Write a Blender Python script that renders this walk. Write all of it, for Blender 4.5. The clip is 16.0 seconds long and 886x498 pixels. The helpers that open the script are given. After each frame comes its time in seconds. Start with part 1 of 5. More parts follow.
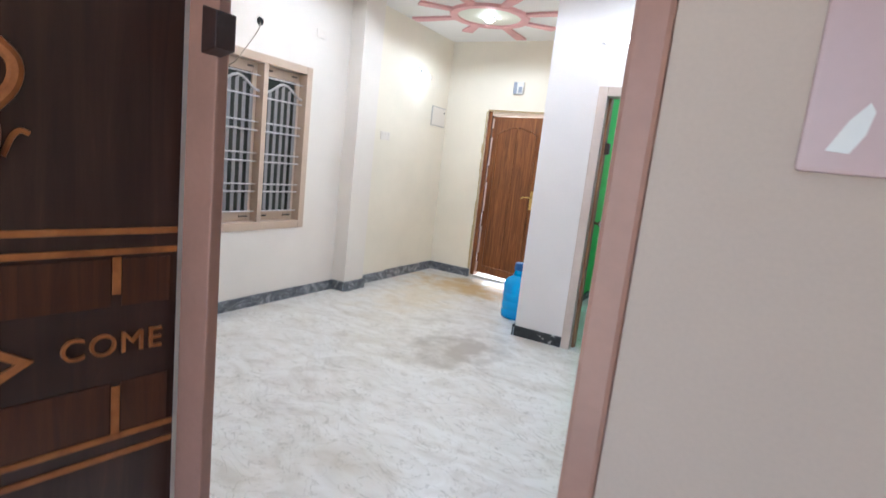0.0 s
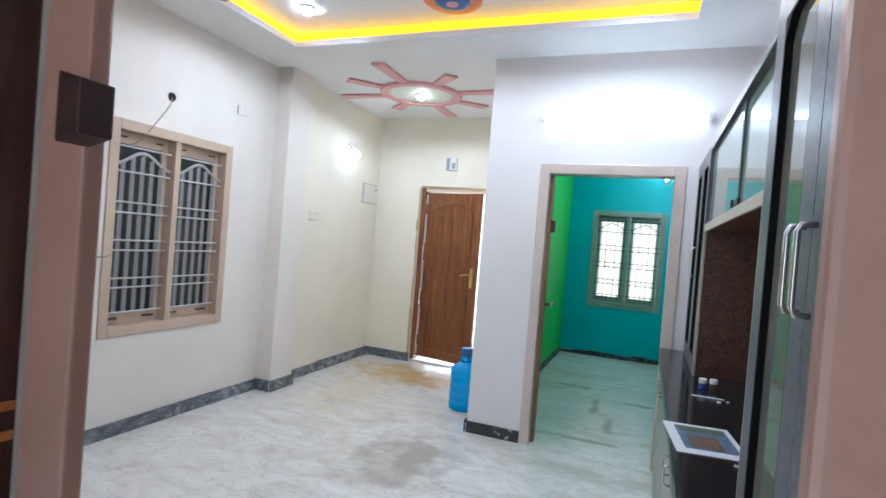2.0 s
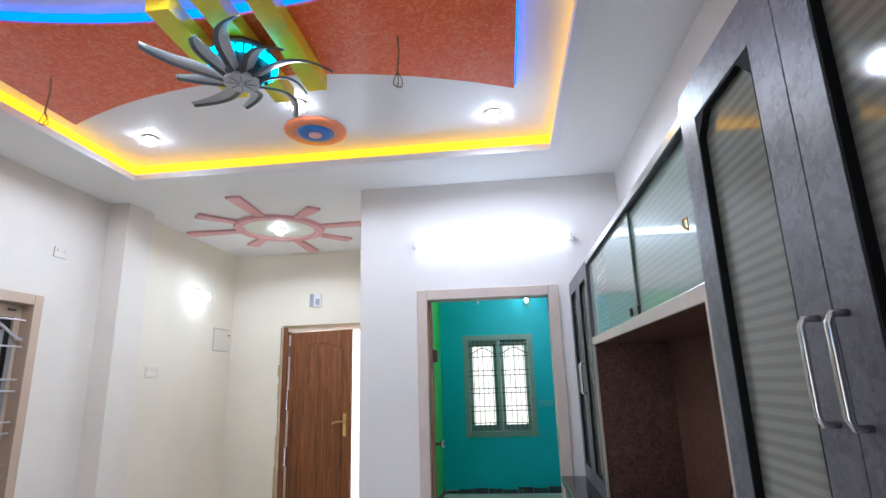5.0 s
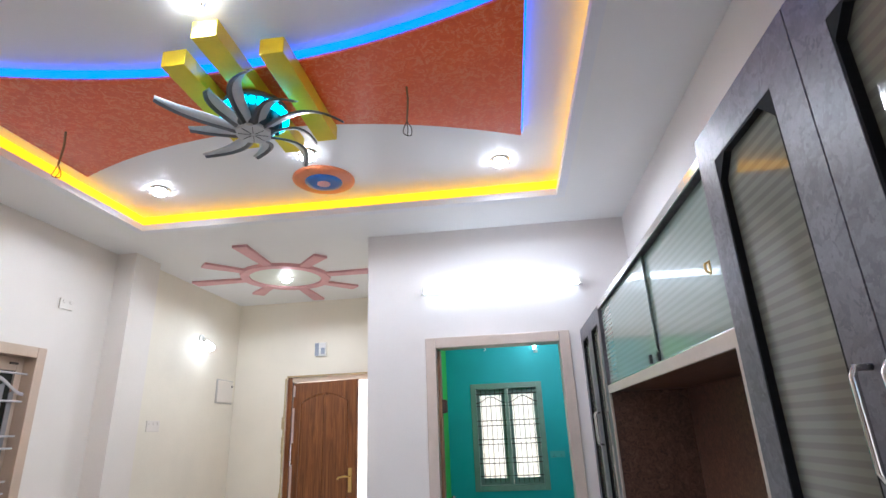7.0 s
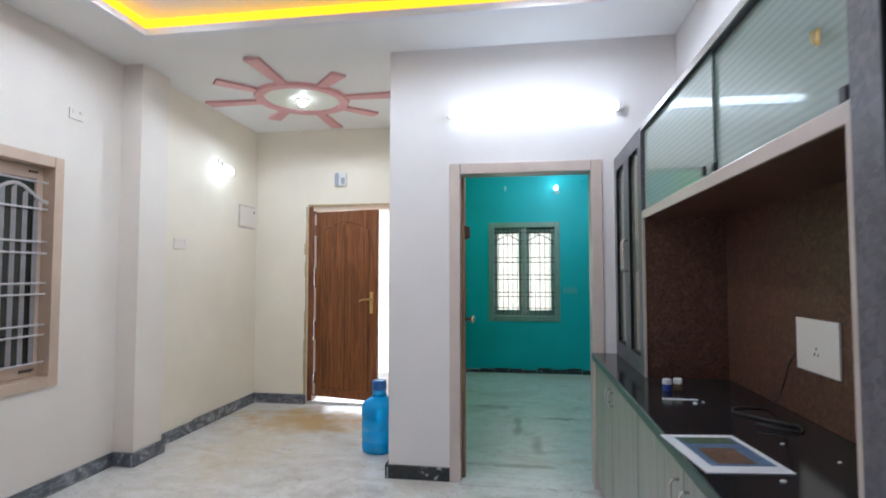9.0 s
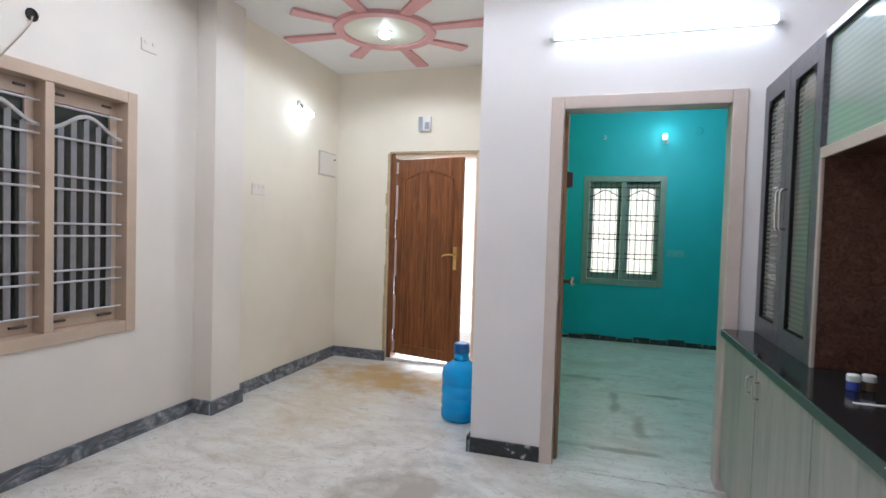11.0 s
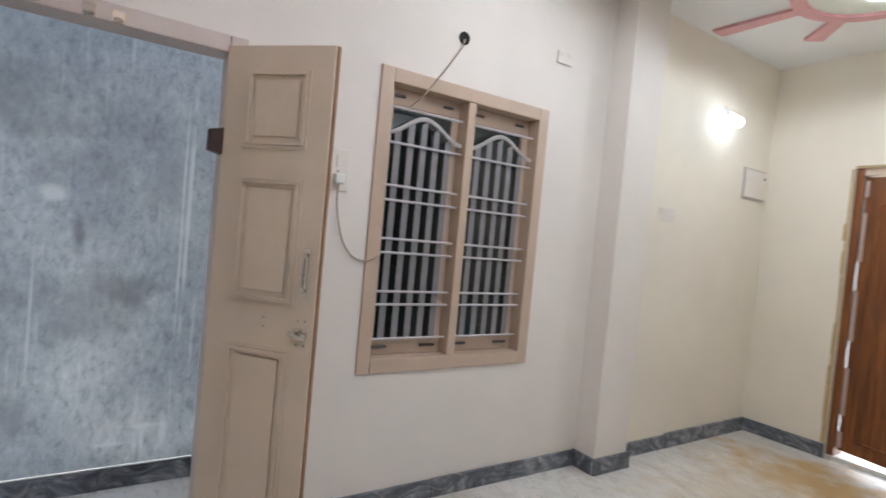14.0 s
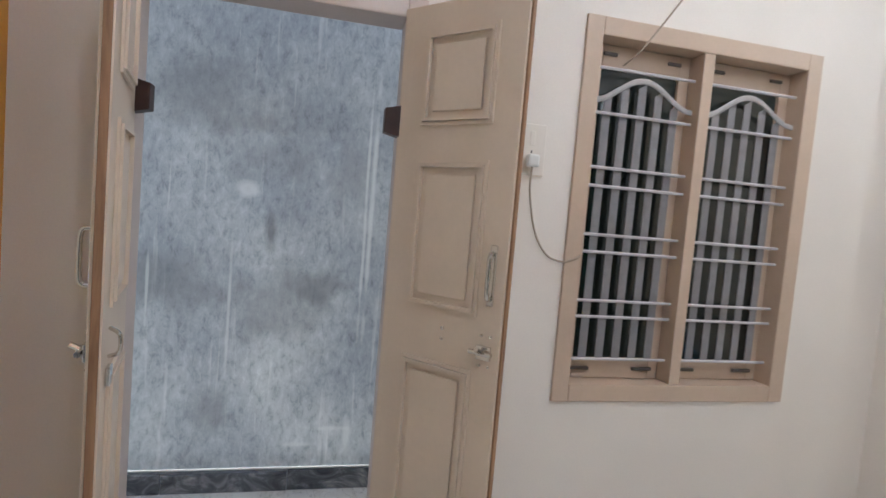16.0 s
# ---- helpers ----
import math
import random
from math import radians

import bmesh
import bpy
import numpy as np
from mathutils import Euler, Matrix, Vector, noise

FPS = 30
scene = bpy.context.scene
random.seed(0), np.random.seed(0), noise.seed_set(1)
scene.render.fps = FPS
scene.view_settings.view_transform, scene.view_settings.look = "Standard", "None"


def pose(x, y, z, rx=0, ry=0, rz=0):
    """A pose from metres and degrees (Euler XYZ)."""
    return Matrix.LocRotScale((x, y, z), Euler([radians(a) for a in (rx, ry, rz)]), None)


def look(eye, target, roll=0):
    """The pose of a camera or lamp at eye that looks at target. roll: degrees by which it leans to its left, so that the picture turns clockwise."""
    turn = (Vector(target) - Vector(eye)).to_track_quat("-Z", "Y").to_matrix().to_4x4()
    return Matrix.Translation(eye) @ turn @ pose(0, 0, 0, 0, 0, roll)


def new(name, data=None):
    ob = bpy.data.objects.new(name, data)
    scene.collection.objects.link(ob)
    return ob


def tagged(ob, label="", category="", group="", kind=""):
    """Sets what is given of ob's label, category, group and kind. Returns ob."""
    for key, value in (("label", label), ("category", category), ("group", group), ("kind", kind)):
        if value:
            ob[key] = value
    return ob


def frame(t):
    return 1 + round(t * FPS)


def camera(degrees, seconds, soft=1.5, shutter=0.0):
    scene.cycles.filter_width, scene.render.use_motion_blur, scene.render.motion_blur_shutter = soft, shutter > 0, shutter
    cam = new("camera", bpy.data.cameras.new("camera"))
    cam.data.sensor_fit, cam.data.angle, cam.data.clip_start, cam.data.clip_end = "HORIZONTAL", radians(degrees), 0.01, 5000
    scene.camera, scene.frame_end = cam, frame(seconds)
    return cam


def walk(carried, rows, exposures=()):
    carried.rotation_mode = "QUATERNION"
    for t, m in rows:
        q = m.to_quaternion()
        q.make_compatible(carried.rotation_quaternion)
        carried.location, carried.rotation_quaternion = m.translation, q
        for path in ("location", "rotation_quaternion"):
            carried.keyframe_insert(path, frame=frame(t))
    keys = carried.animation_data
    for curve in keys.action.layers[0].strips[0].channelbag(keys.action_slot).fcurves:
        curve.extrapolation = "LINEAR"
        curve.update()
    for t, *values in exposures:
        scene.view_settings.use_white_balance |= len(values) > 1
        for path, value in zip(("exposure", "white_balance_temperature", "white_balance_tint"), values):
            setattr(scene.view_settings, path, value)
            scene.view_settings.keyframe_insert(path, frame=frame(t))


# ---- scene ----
cam = camera(79.9, 16.0, shutter=0.4)
PATH = [
    (0, (-0.036, 0.074, 1.454), (-0.977, 1.81, 1.137), 6.4),
    (0.5, (-0.134, 0.161, 1.475), (-1.07, 1.918, 1.287), 4.1),
    (1, (-0.199, 0.259, 1.509), (-1.129, 2.028, 1.418), 3.1),
    (1.5, (-0.274, 0.311, 1.535), (-1.132, 2.117, 1.49), 3.6),
    (2, (-0.329, 0.371, 1.54), (-1.056, 2.234, 1.508), 4.6),
    (2.5, (-0.396, 0.43, 1.558), (-0.949, 2.351, 1.617), 4.2),
    (3, (-0.451, 0.478, 1.587), (-0.832, 2.43, 1.789), 2.1),
    (3.5, (-0.52, 0.514, 1.598), (-0.746, 2.461, 1.996), -0.7),
    (3.7, (-0.529, 0.524, 1.592), (-0.721, 2.463, 2.042), -1.4),
    (5.8, (-0.547, 0.634, 1.528), (-0.773, 2.553, 2.044), -2.0),
    (6, (-0.554, 0.628, 1.539), (-0.778, 2.537, 2.091), -2.1),
    (6.5, (-0.564, 0.626, 1.559), (-0.783, 2.509, 2.196), -2.4),
    (7, (-0.576, 0.63, 1.552), (-0.788, 2.51, 2.203), -2.4),
    (7.5, (-0.595, 0.647, 1.534), (-0.807, 2.559, 2.083), -1.9),
    (8, (-0.619, 0.672, 1.501), (-0.831, 2.62, 1.903), -1.2),
    (8.5, (-0.638, 0.729, 1.472), (-0.872, 2.702, 1.708), -0.6),
    (9, (-0.664, 0.812, 1.421), (-0.962, 2.788, 1.517), -0.0),
    (9.2, (-0.68, 0.879, 1.398), (-1.022, 2.849, 1.438), 0.2),
    (11.3, (-0.849, 1.33, 1.384), (-1.489, 3.223, 1.315), 2.0),
    (11.5, (-0.875, 1.373, 1.385), (-1.551, 3.255, 1.34), 2.3),
    (12, (-0.979, 1.464, 1.406), (-1.764, 3.303, 1.361), 2.3),
    (12.5, (-1.087, 1.52, 1.412), (-2.05, 3.272, 1.373), 2.0),
    (13, (-1.18, 1.572, 1.417), (-2.385, 3.168, 1.375), 2.3),
    (13.5, (-1.294, 1.645, 1.412), (-2.759, 3.006, 1.372), 3.1),
    (14, (-1.381, 1.728, 1.408), (-3.051, 2.827, 1.354), 5.3),
    (14.5, (-1.462, 1.788, 1.4), (-3.269, 2.641, 1.317), 6.4),
    (15, (-1.553, 1.83, 1.398), (-3.433, 2.503, 1.291), 5.6),
    (15.5, (-1.674, 1.864, 1.39), (-3.592, 2.417, 1.278), 4.8),
    (16, (-1.816, 1.889, 1.388), (-3.76, 2.345, 1.262), 4.8),
]
walk(cam, [(t, look(eye, target, roll)) for t, eye, target, roll in PATH],
     exposures=[(0.0, 1.34, 5550, 7), (1.0, 1.20, 5250, 4), (3.0, 1.06, 5250, 4), (6.0, 0.93, 5550, 10), (7.5, 0.90, 5700, 10), (9.0, 0.86, 5500, 7), (12.0, 0.90, 5720, 9), (14.0, 0.82, 5800, 8), (16.0, 0.84, 5850, 8)])

# ---- world, sun, exposure ----
world = bpy.data.worlds.new("world")
scene.world = world
world.use_nodes = True
wn = world.node_tree.nodes
sky = wn.new("ShaderNodeTexSky")
sky.sky_type = "NISHITA"
sky.sun_disc = False
sky.sun_elevation, sky.sun_rotation = radians(62.9), radians(163)
wn["Background"].inputs["Strength"].default_value = 0.15
world.node_tree.links.new(sky.outputs[0], wn["Background"].inputs[0])
sun = new("sun", bpy.data.lights.new("sun", "SUN"))
sun.data.energy, sun.data.angle, sun.data.color = 5.0, radians(0.5), (1.0, 0.95, 0.88)
sun.matrix_world = look((3.0, -9.8, 20), (0, 0, 0))

TUBE, SPOT, BULB, COVE_Y, COVE_B = 3.3, 15.5, 0.05, 0.95, 1.9


# ---- materials ----
def mat(name, color, rough=0.6, metal=0.0, spread=0.12, scale=6.0, fine=60.0, bump=0.1, color2=None, spec=0.5):
    """Two scales of colour variation and a fine relief."""
    m = bpy.data.materials.new(name)
    m.use_nodes = True
    n, l = m.node_tree.nodes, m.node_tree.links
    b = n["Principled BSDF"]
    tc = n.new("ShaderNodeTexCoord")
    big, small = n.new("ShaderNodeTexNoise"), n.new("ShaderNodeTexNoise")
    big.inputs["Scale"].default_value, small.inputs["Scale"].default_value = scale, fine
    big.inputs["Detail"].default_value = small.inputs["Detail"].default_value = 4
    l.new(tc.outputs["Object"], big.inputs["Vector"])
    l.new(tc.outputs["Object"], small.inputs["Vector"])
    add = n.new("ShaderNodeMath")
    add.operation = "MULTIPLY_ADD"
    add.inputs[1].default_value = 0.35
    l.new(small.outputs[0], add.inputs[0])
    l.new(big.outputs[0], add.inputs[2])
    ramp = n.new("ShaderNodeValToRGB")
    lo = color2 or tuple(c * (1 - spread) for c in color)
    ramp.color_ramp.elements[0].color, ramp.color_ramp.elements[1].color = (*lo, 1), (*color, 1)
    ramp.color_ramp.elements[0].position, ramp.color_ramp.elements[1].position = 0.45, 0.9
    l.new(add.outputs[0], ramp.inputs[0])
    l.new(ramp.outputs[0], b.inputs["Base Color"])
    b.inputs["Roughness"].default_value, b.inputs["Metallic"].default_value = rough, metal
    b.inputs["Specular IOR Level"].default_value = spec
    bp = n.new("ShaderNodeBump")
    bp.inputs["Strength"].default_value, bp.inputs["Distance"].default_value = bump, 0.004
    l.new(small.outputs[0], bp.inputs["Height"])
    l.new(bp.outputs[0], b.inputs["Normal"])
    return m


def glow(name, color, strength):
    m = bpy.data.materials.new(name)
    m.use_nodes = True
    b = m.node_tree.nodes["Principled BSDF"]
    b.inputs["Base Color"].default_value = (*color, 1)
    b.inputs["Emission Color"].default_value = (*color, 1)
    b.inputs["Emission Strength"].default_value = strength
    return m


def layered(name, base, stops, scale, stretch=(1, 1, 1), distort=1.5, rough=0.4, bump=0.15, detail=8, kind="noise"):
    """A ramp of colours over a stretched, distorted noise: wood, marble, stained plaster."""
    m = bpy.data.materials.new(name)
    m.use_nodes = True
    n, l = m.node_tree.nodes, m.node_tree.links
    b = n["Principled BSDF"]
    tc, mp = n.new("ShaderNodeTexCoord"), n.new("ShaderNodeMapping")
    mp.inputs["Scale"].default_value = stretch
    l.new(tc.outputs["Object"], mp.inputs["Vector"])
    t = n.new("ShaderNodeTexNoise")
    t.inputs["Scale"].default_value, t.inputs["Detail"].default_value = scale, detail
    t.inputs["Distortion"].default_value, t.inputs["Roughness"].default_value = distort, 0.62
    l.new(mp.outputs[0], t.inputs["Vector"])
    r = n.new("ShaderNodeValToRGB")
    r.color_ramp.elements.remove(r.color_ramp.elements[1])
    r.color_ramp.elements[0].position, r.color_ramp.elements[0].color = stops[0][0], (*stops[0][1], 1)
    for p, c in stops[1:]:
        r.color_ramp.elements.new(p).color = (*c, 1)
    l.new(t.outputs[0], r.inputs[0])
    l.new(r.outputs[0], b.inputs["Base Color"])
    b.inputs["Roughness"].default_value = rough
    bp = n.new("ShaderNodeBump")
    bp.inputs["Strength"].default_value, bp.inputs["Distance"].default_value = bump, 0.003
    l.new(t.outputs[0], bp.inputs["Height"])
    l.new(bp.outputs[0], b.inputs["Normal"])
    return m, r, t, mp


def wall_paint(name, color, dirty=0.12):
    return mat(name, color, rough=0.55, spread=dirty, scale=1.3, fine=140, bump=0.08, spec=0.3)


M_WHITE = wall_paint("white_wall_paint", (0.85, 0.785, 0.72), 0.11)
M_COOL = wall_paint("cool_white_wall_paint", (0.845, 0.80, 0.785), 0.08)
M_CREAM = wall_paint("cream_wall_paint", (0.88, 0.81, 0.685), 0.12)
M_BEIGE = wall_paint("beige_hall_paint", (0.60, 0.49, 0.41))
M_TEAL = wall_paint("teal_wall_paint", (0.06, 0.51, 0.58), 0.2)
M_GREEN = wall_paint("green_wall_paint", (0.10, 0.62, 0.10), 0.15)
M_ORANGE = wall_paint("orange_wall_paint", (0.85, 0.42, 0.09))
M_CEIL = wall_paint("ceiling_paint", (0.88, 0.865, 0.85), 0.04)
M_TRAY = mat("glossy_tray_paint", (0.84, 0.84, 0.87), rough=0.3, spread=0.04, scale=1, bump=0.02)
M_CASING = mat("beige_pink_enamel", (0.66, 0.55, 0.49), rough=0.35, spread=0.12, scale=5, bump=0.06)
M_WINCASE = mat("tan_enamel", (0.60, 0.46, 0.35), rough=0.38, spread=0.1, scale=5, bump=0.06)
M_JAMB = mat("brown_pink_enamel", (0.43, 0.235, 0.18), rough=0.32, spread=0.18, scale=4, bump=0.06)
M_LEAF = mat("cream_door_enamel", (0.76, 0.625, 0.495), rough=0.38, spread=0.1, scale=4, bump=0.05)
M_EDGE = layered("raw_door_edge_wood", None, [(0.3, (0.19, 0.095, 0.05)), (0.7, (0.40, 0.22, 0.115))], 5, (8, 8, 0.6), 0.6, 0.6)[0]
M_TEAK = layered("varnished_teak", None, [(0.3, (0.085, 0.025, 0.008)), (0.5, (0.20, 0.066, 0.019)), (0.72, (0.33, 0.125, 0.037))], 4, (9, 9, 0.5), 1.0, 0.28)[0]
M_DARKWOOD = layered("dark_lacquered_wood", None, [(0.3, (0.036, 0.019, 0.015)), (0.6, (0.058, 0.027, 0.020)), (0.8, (0.10, 0.042, 0.027))], 3, (7, 7, 0.5), 0.8, 0.25)[0]
M_REDWOOD = layered("red_brown_inlay_wood", None, [(0.3, (0.045, 0.014, 0.007)), (0.75, (0.12, 0.038, 0.015))], 4, (8, 8, 0.5), 0.8, 0.3)[0]
M_GOLD = layered("gilded_carving", None, [(0.3, (0.24, 0.07, 0.018)), (0.7, (0.54, 0.20, 0.055))], 12, (1, 1, 1), 0.5, 0.35)[0]
M_BLOCK = mat("dark_wood_block", (0.05, 0.02, 0.015), rough=0.45, spread=0.4, scale=20)
M_BARS = mat("white_painted_iron", (0.62, 0.60, 0.62), rough=0.4, spread=0.15, scale=15)
M_GREENCASE = mat("grey_green_enamel", (0.26, 0.36, 0.31), rough=0.4, spread=0.2, scale=6)
M_SOCKTEAL = mat("pale_teal_plastic", (0.12, 0.50, 0.52), rough=0.4)
M_IRON = mat("dark_brown_iron", (0.09, 0.06, 0.05), rough=0.5, spread=0.3)
M_CHROME = mat("chrome", (0.72, 0.70, 0.67), rough=0.18, metal=1.0, spread=0.1)
M_BRASS = mat("brass", (0.80, 0.58, 0.22), rough=0.28, metal=1.0, spread=0.15)
M_PLASTIC = mat("white_switch_plastic", (0.80, 0.79, 0.76), rough=0.35, spread=0.04)
M_BEAD = mat("matte_black_beading", (0.008, 0.008, 0.009), rough=0.75, spread=0.2, bump=0.02, spec=0.15)
M_SWITCH = mat("cream_switch_plastic", (0.80, 0.735, 0.665), rough=0.4, spread=0.04)
M_LATCH = mat("tarnished_steel", (0.16, 0.14, 0.13), rough=0.35, metal=0.8, spread=0.3, scale=30)
M_BOXEDGE = mat("grey_beige_plastic", (0.58, 0.54, 0.50), rough=0.5)
M_BARGREY = mat("grey_painted_flat_iron", (0.27, 0.26, 0.27), rough=0.45, spread=0.2, scale=20)
M_ARCH = mat("dull_white_iron", (0.46, 0.44, 0.44), rough=0.5, spread=0.2, scale=20)
M_BLACK = mat("black_plastic", (0.02, 0.02, 0.022), rough=0.4, spread=0.3)
M_GREYCARD = mat("grey_plastic", (0.32, 0.35, 0.42), rough=0.45)
M_DARKGAP = mat("dark_conduit", (0.015, 0.013, 0.012), rough=0.8)
M_WIRE = mat("tan_wire", (0.42, 0.34, 0.26), rough=0.5)
M_PINK = mat("pink_moulding", (0.80, 0.42, 0.43), rough=0.45, spread=0.15, scale=8)
M_SUNWHITE = mat("pale_moulding", (0.80, 0.82, 0.72), rough=0.45, spread=0.06)
M_YELLOW = mat("yellow_gloss_paint", (0.82, 0.62, 0.02), rough=0.3, spread=0.12, scale=7)
M_BLUE = mat("blue_gloss_paint", (0.02, 0.16, 0.55), rough=0.3, spread=0.2, scale=9)
M_SALMON = mat("orange_rosette_paint", (0.80, 0.24, 0.10), rough=0.35, spread=0.2, scale=12)
M_FAN = mat("gunmetal", (0.12, 0.125, 0.14), rough=0.35, metal=0.3, spread=0.2)
M_FANLIGHT = mat("silver_grey", (0.55, 0.56, 0.60), rough=0.35, metal=0.1, spread=0.15)
M_CAP = mat("dark_blue_cap", (0.02, 0.12, 0.36), rough=0.4)
M_GRANITE = layered("black_granite", None, [(0.35, (0.008, 0.009, 0.010)), (0.6, (0.022, 0.023, 0.026)), (0.8, (0.07, 0.07, 0.075))], 45, (1, 1, 1), 0.3, 0.13, 0.02)[0]
M_GRANEDGE = mat("dark_green_stone_edge", (0.05, 0.09, 0.075), rough=0.3, spread=0.3, scale=30)
M_LOWDOOR = layered("grey_beige_laminate", None, [(0.3, (0.20, 0.22, 0.20)), (0.5, (0.31, 0.31, 0.27)), (0.75, (0.42, 0.38, 0.32))], 3, (4, 4, 0.5), 1.2, 0.3)[0]
M_NICHE = layered("brown_flecked_laminate", None, [(0.35, (0.05, 0.022, 0.014)), (0.55, (0.12, 0.055, 0.034)), (0.75, (0.20, 0.11, 0.07))], 38, (1, 1, 1), 1.5, 0.4)[0]
M_STRIP = mat("cream_edge_strip", (0.55, 0.46, 0.40), rough=0.4)
M_SHELFIN = mat("pale_cabinet_lining", (0.50, 0.52, 0.45), rough=0.5)
M_CORR = mat("cream_corrugated_sheet", (0.90, 0.77, 0.62), rough=0.5, spread=0.1)
M_GROUND = mat("pale_dusty_ground", (0.62, 0.58, 0.51), rough=0.9, spread=0.3, scale=0.8, bump=0.4)
M_PAPER = mat("white_paper", (0.80, 0.80, 0.80), rough=0.6, spread=0.04)
M_PIC1 = mat("printed_blue", (0.14, 0.22, 0.36), rough=0.5, spread=0.5, scale=30)
M_PIC2 = mat("printed_brown", (0.20, 0.11, 0.06), rough=0.5, spread=0.5, scale=40)
M_PIC3 = mat("printed_green", (0.10, 0.15, 0.07), rough=0.5, spread=0.5, scale=40)
M_TAPE = mat("masking_tape", (0.72, 0.58, 0.50), rough=0.6)
M_TAPEDGE = mat("ochre_raw_plaster", (0.58, 0.43, 0.22), rough=0.8, spread=0.35, scale=25, bump=0.4)
M_CANRED = mat("printed_tin", (0.16, 0.09, 0.05), rough=0.35)
M_CANBLUE = mat("printed_tin_blue", (0.05, 0.08, 0.40), rough=0.35)
M_NOTICE = mat("pink_switchboard_plastic", (0.60, 0.44, 0.43), rough=0.25, spread=0.08)
M_TUBE = glow("tube_light", (0.86, 0.93, 1.0), TUBE)
M_BULB = glow("bulb_light", (0.92, 0.98, 1.0), 11)
M_SPOTGLOW = glow("spot_lens", (1.0, 0.98, 0.95), 34)
M_COVE = glow("yellow_led", (1.0, 0.50, 0.0), COVE_Y)
M_BLUELED = glow("blue_led", (0.012, 0.11, 1.0), COVE_B)
M_CYANLED = glow("cyan_led", (0.02, 0.75, 1.0), 2.4)

# polished white marble with grey veins and brown stains
M_FLOOR, r_, t_, mp_ = layered("white_marble", None, [(0.30, (0.60, 0.56, 0.50)), (0.46, (0.73, 0.70, 0.65)), (0.60, (0.80, 0.78, 0.74))], 2.2, (1, 1.7, 1), 2.2, 0.3, 0.03)
n_, l_ = M_FLOOR.node_tree.nodes, M_FLOOR.node_tree.links
vein = n_.new("ShaderNodeTexNoise")
vein.inputs["Scale"].default_value, vein.inputs["Detail"].default_value, vein.inputs["Distortion"].default_value = 3.2, 9, 3.0
vr = n_.new("ShaderNodeValToRGB")
vr.color_ramp.elements[0].position, vr.color_ramp.elements[0].color = 0.485, (0, 0, 0, 1)
vr.color_ramp.elements[1].position, vr.color_ramp.elements[1].color = 0.50, (1, 1, 1, 1)
e_ = vr.color_ramp.elements.new(0.515)
e_.color = (0, 0, 0, 1)
stain = n_.new("ShaderNodeTexNoise")
stain.inputs["Scale"].default_value, stain.inputs["Detail"].default_value = 1.1, 6
sr = n_.new("ShaderNodeValToRGB")
sr.color_ramp.elements[0].position, sr.color_ramp.elements[1].position = 0.54, 0.72
mulv, mulf = n_.new("ShaderNodeMath"), n_.new("ShaderNodeMath")
mulv.operation = mulf.operation = "MULTIPLY"
mulf.inputs[1].default_value = 0.55
mx, mx2 = n_.new("ShaderNodeMix"), n_.new("ShaderNodeMix")
mx.data_type = mx2.data_type = "RGBA"
mx.inputs[7].default_value, mx2.inputs[7].default_value = (0.30, 0.27, 0.22, 1), (0.46, 0.38, 0.27, 1)
l_.new(mp_.outputs[0], vein.inputs["Vector"])
l_.new(mp_.outputs[0], stain.inputs["Vector"])
l_.new(vein.outputs[0], vr.inputs[0])
l_.new(stain.outputs[0], sr.inputs[0])
l_.new(vr.outputs[0], mulv.inputs[0])
mulv.inputs[1].default_value = 0.6
l_.new(sr.outputs[0], mulf.inputs[0])
l_.new(mulv.outputs[0], mx.inputs[0])
l_.new(r_.outputs[0], mx.inputs[6])
l_.new(mulf.outputs[0], mx2.inputs[0])
l_.new(mx.outputs[2], mx2.inputs[6])


def stain(prev, centre, size, color, amount, rough=2.4):
    """An uneven blotch about a point, on the material whose nodes are at hand."""
    mp = n_.new("ShaderNodeMapping")
    mp.inputs["Location"].default_value = [-c / z for c, z in zip(centre, size)]
    mp.inputs["Scale"].default_value = [1 / z for z in size]
    l_.new(n_["Texture Coordinate"].outputs["Object"], mp.inputs["Vector"])
    ln = n_.new("ShaderNodeVectorMath")
    ln.operation = "LENGTH"
    l_.new(mp.outputs[0], ln.inputs[0])
    ns = n_.new("ShaderNodeTexNoise")
    ns.inputs["Scale"].default_value, ns.inputs["Detail"].default_value = 5.5, 8
    l_.new(n_["Texture Coordinate"].outputs["Object"], ns.inputs["Vector"])
    ad = n_.new("ShaderNodeMath")
    ad.operation, ad.inputs[1].default_value = "MULTIPLY_ADD", rough
    l_.new(ns.outputs[0], ad.inputs[0])
    l_.new(ln.outputs["Value"], ad.inputs[2])
    rp = n_.new("ShaderNodeValToRGB")
    rp.color_ramp.elements[0].position, rp.color_ramp.elements[0].color = 0.52, (amount, amount, amount, 1)
    rp.color_ramp.elements[1].position, rp.color_ramp.elements[1].color = 0.80, (0, 0, 0, 1)
    sc = n_.new("ShaderNodeMath")
    sc.operation, sc.inputs[1].default_value = "MULTIPLY", 0.36
    l_.new(ad.outputs[0], sc.inputs[0])
    l_.new(sc.outputs[0], rp.inputs[0])
    m = n_.new("ShaderNodeMix")
    m.data_type, m.inputs[7].default_value = "RGBA", (*color, 1)
    l_.new(rp.outputs[0], m.inputs[0])
    l_.new(prev, m.inputs[6])
    return m.outputs[2]


def floor_stain(prev, centre, size, color, amount):
    return stain(prev, (*centre, 0), (*size, 1), color, amount)


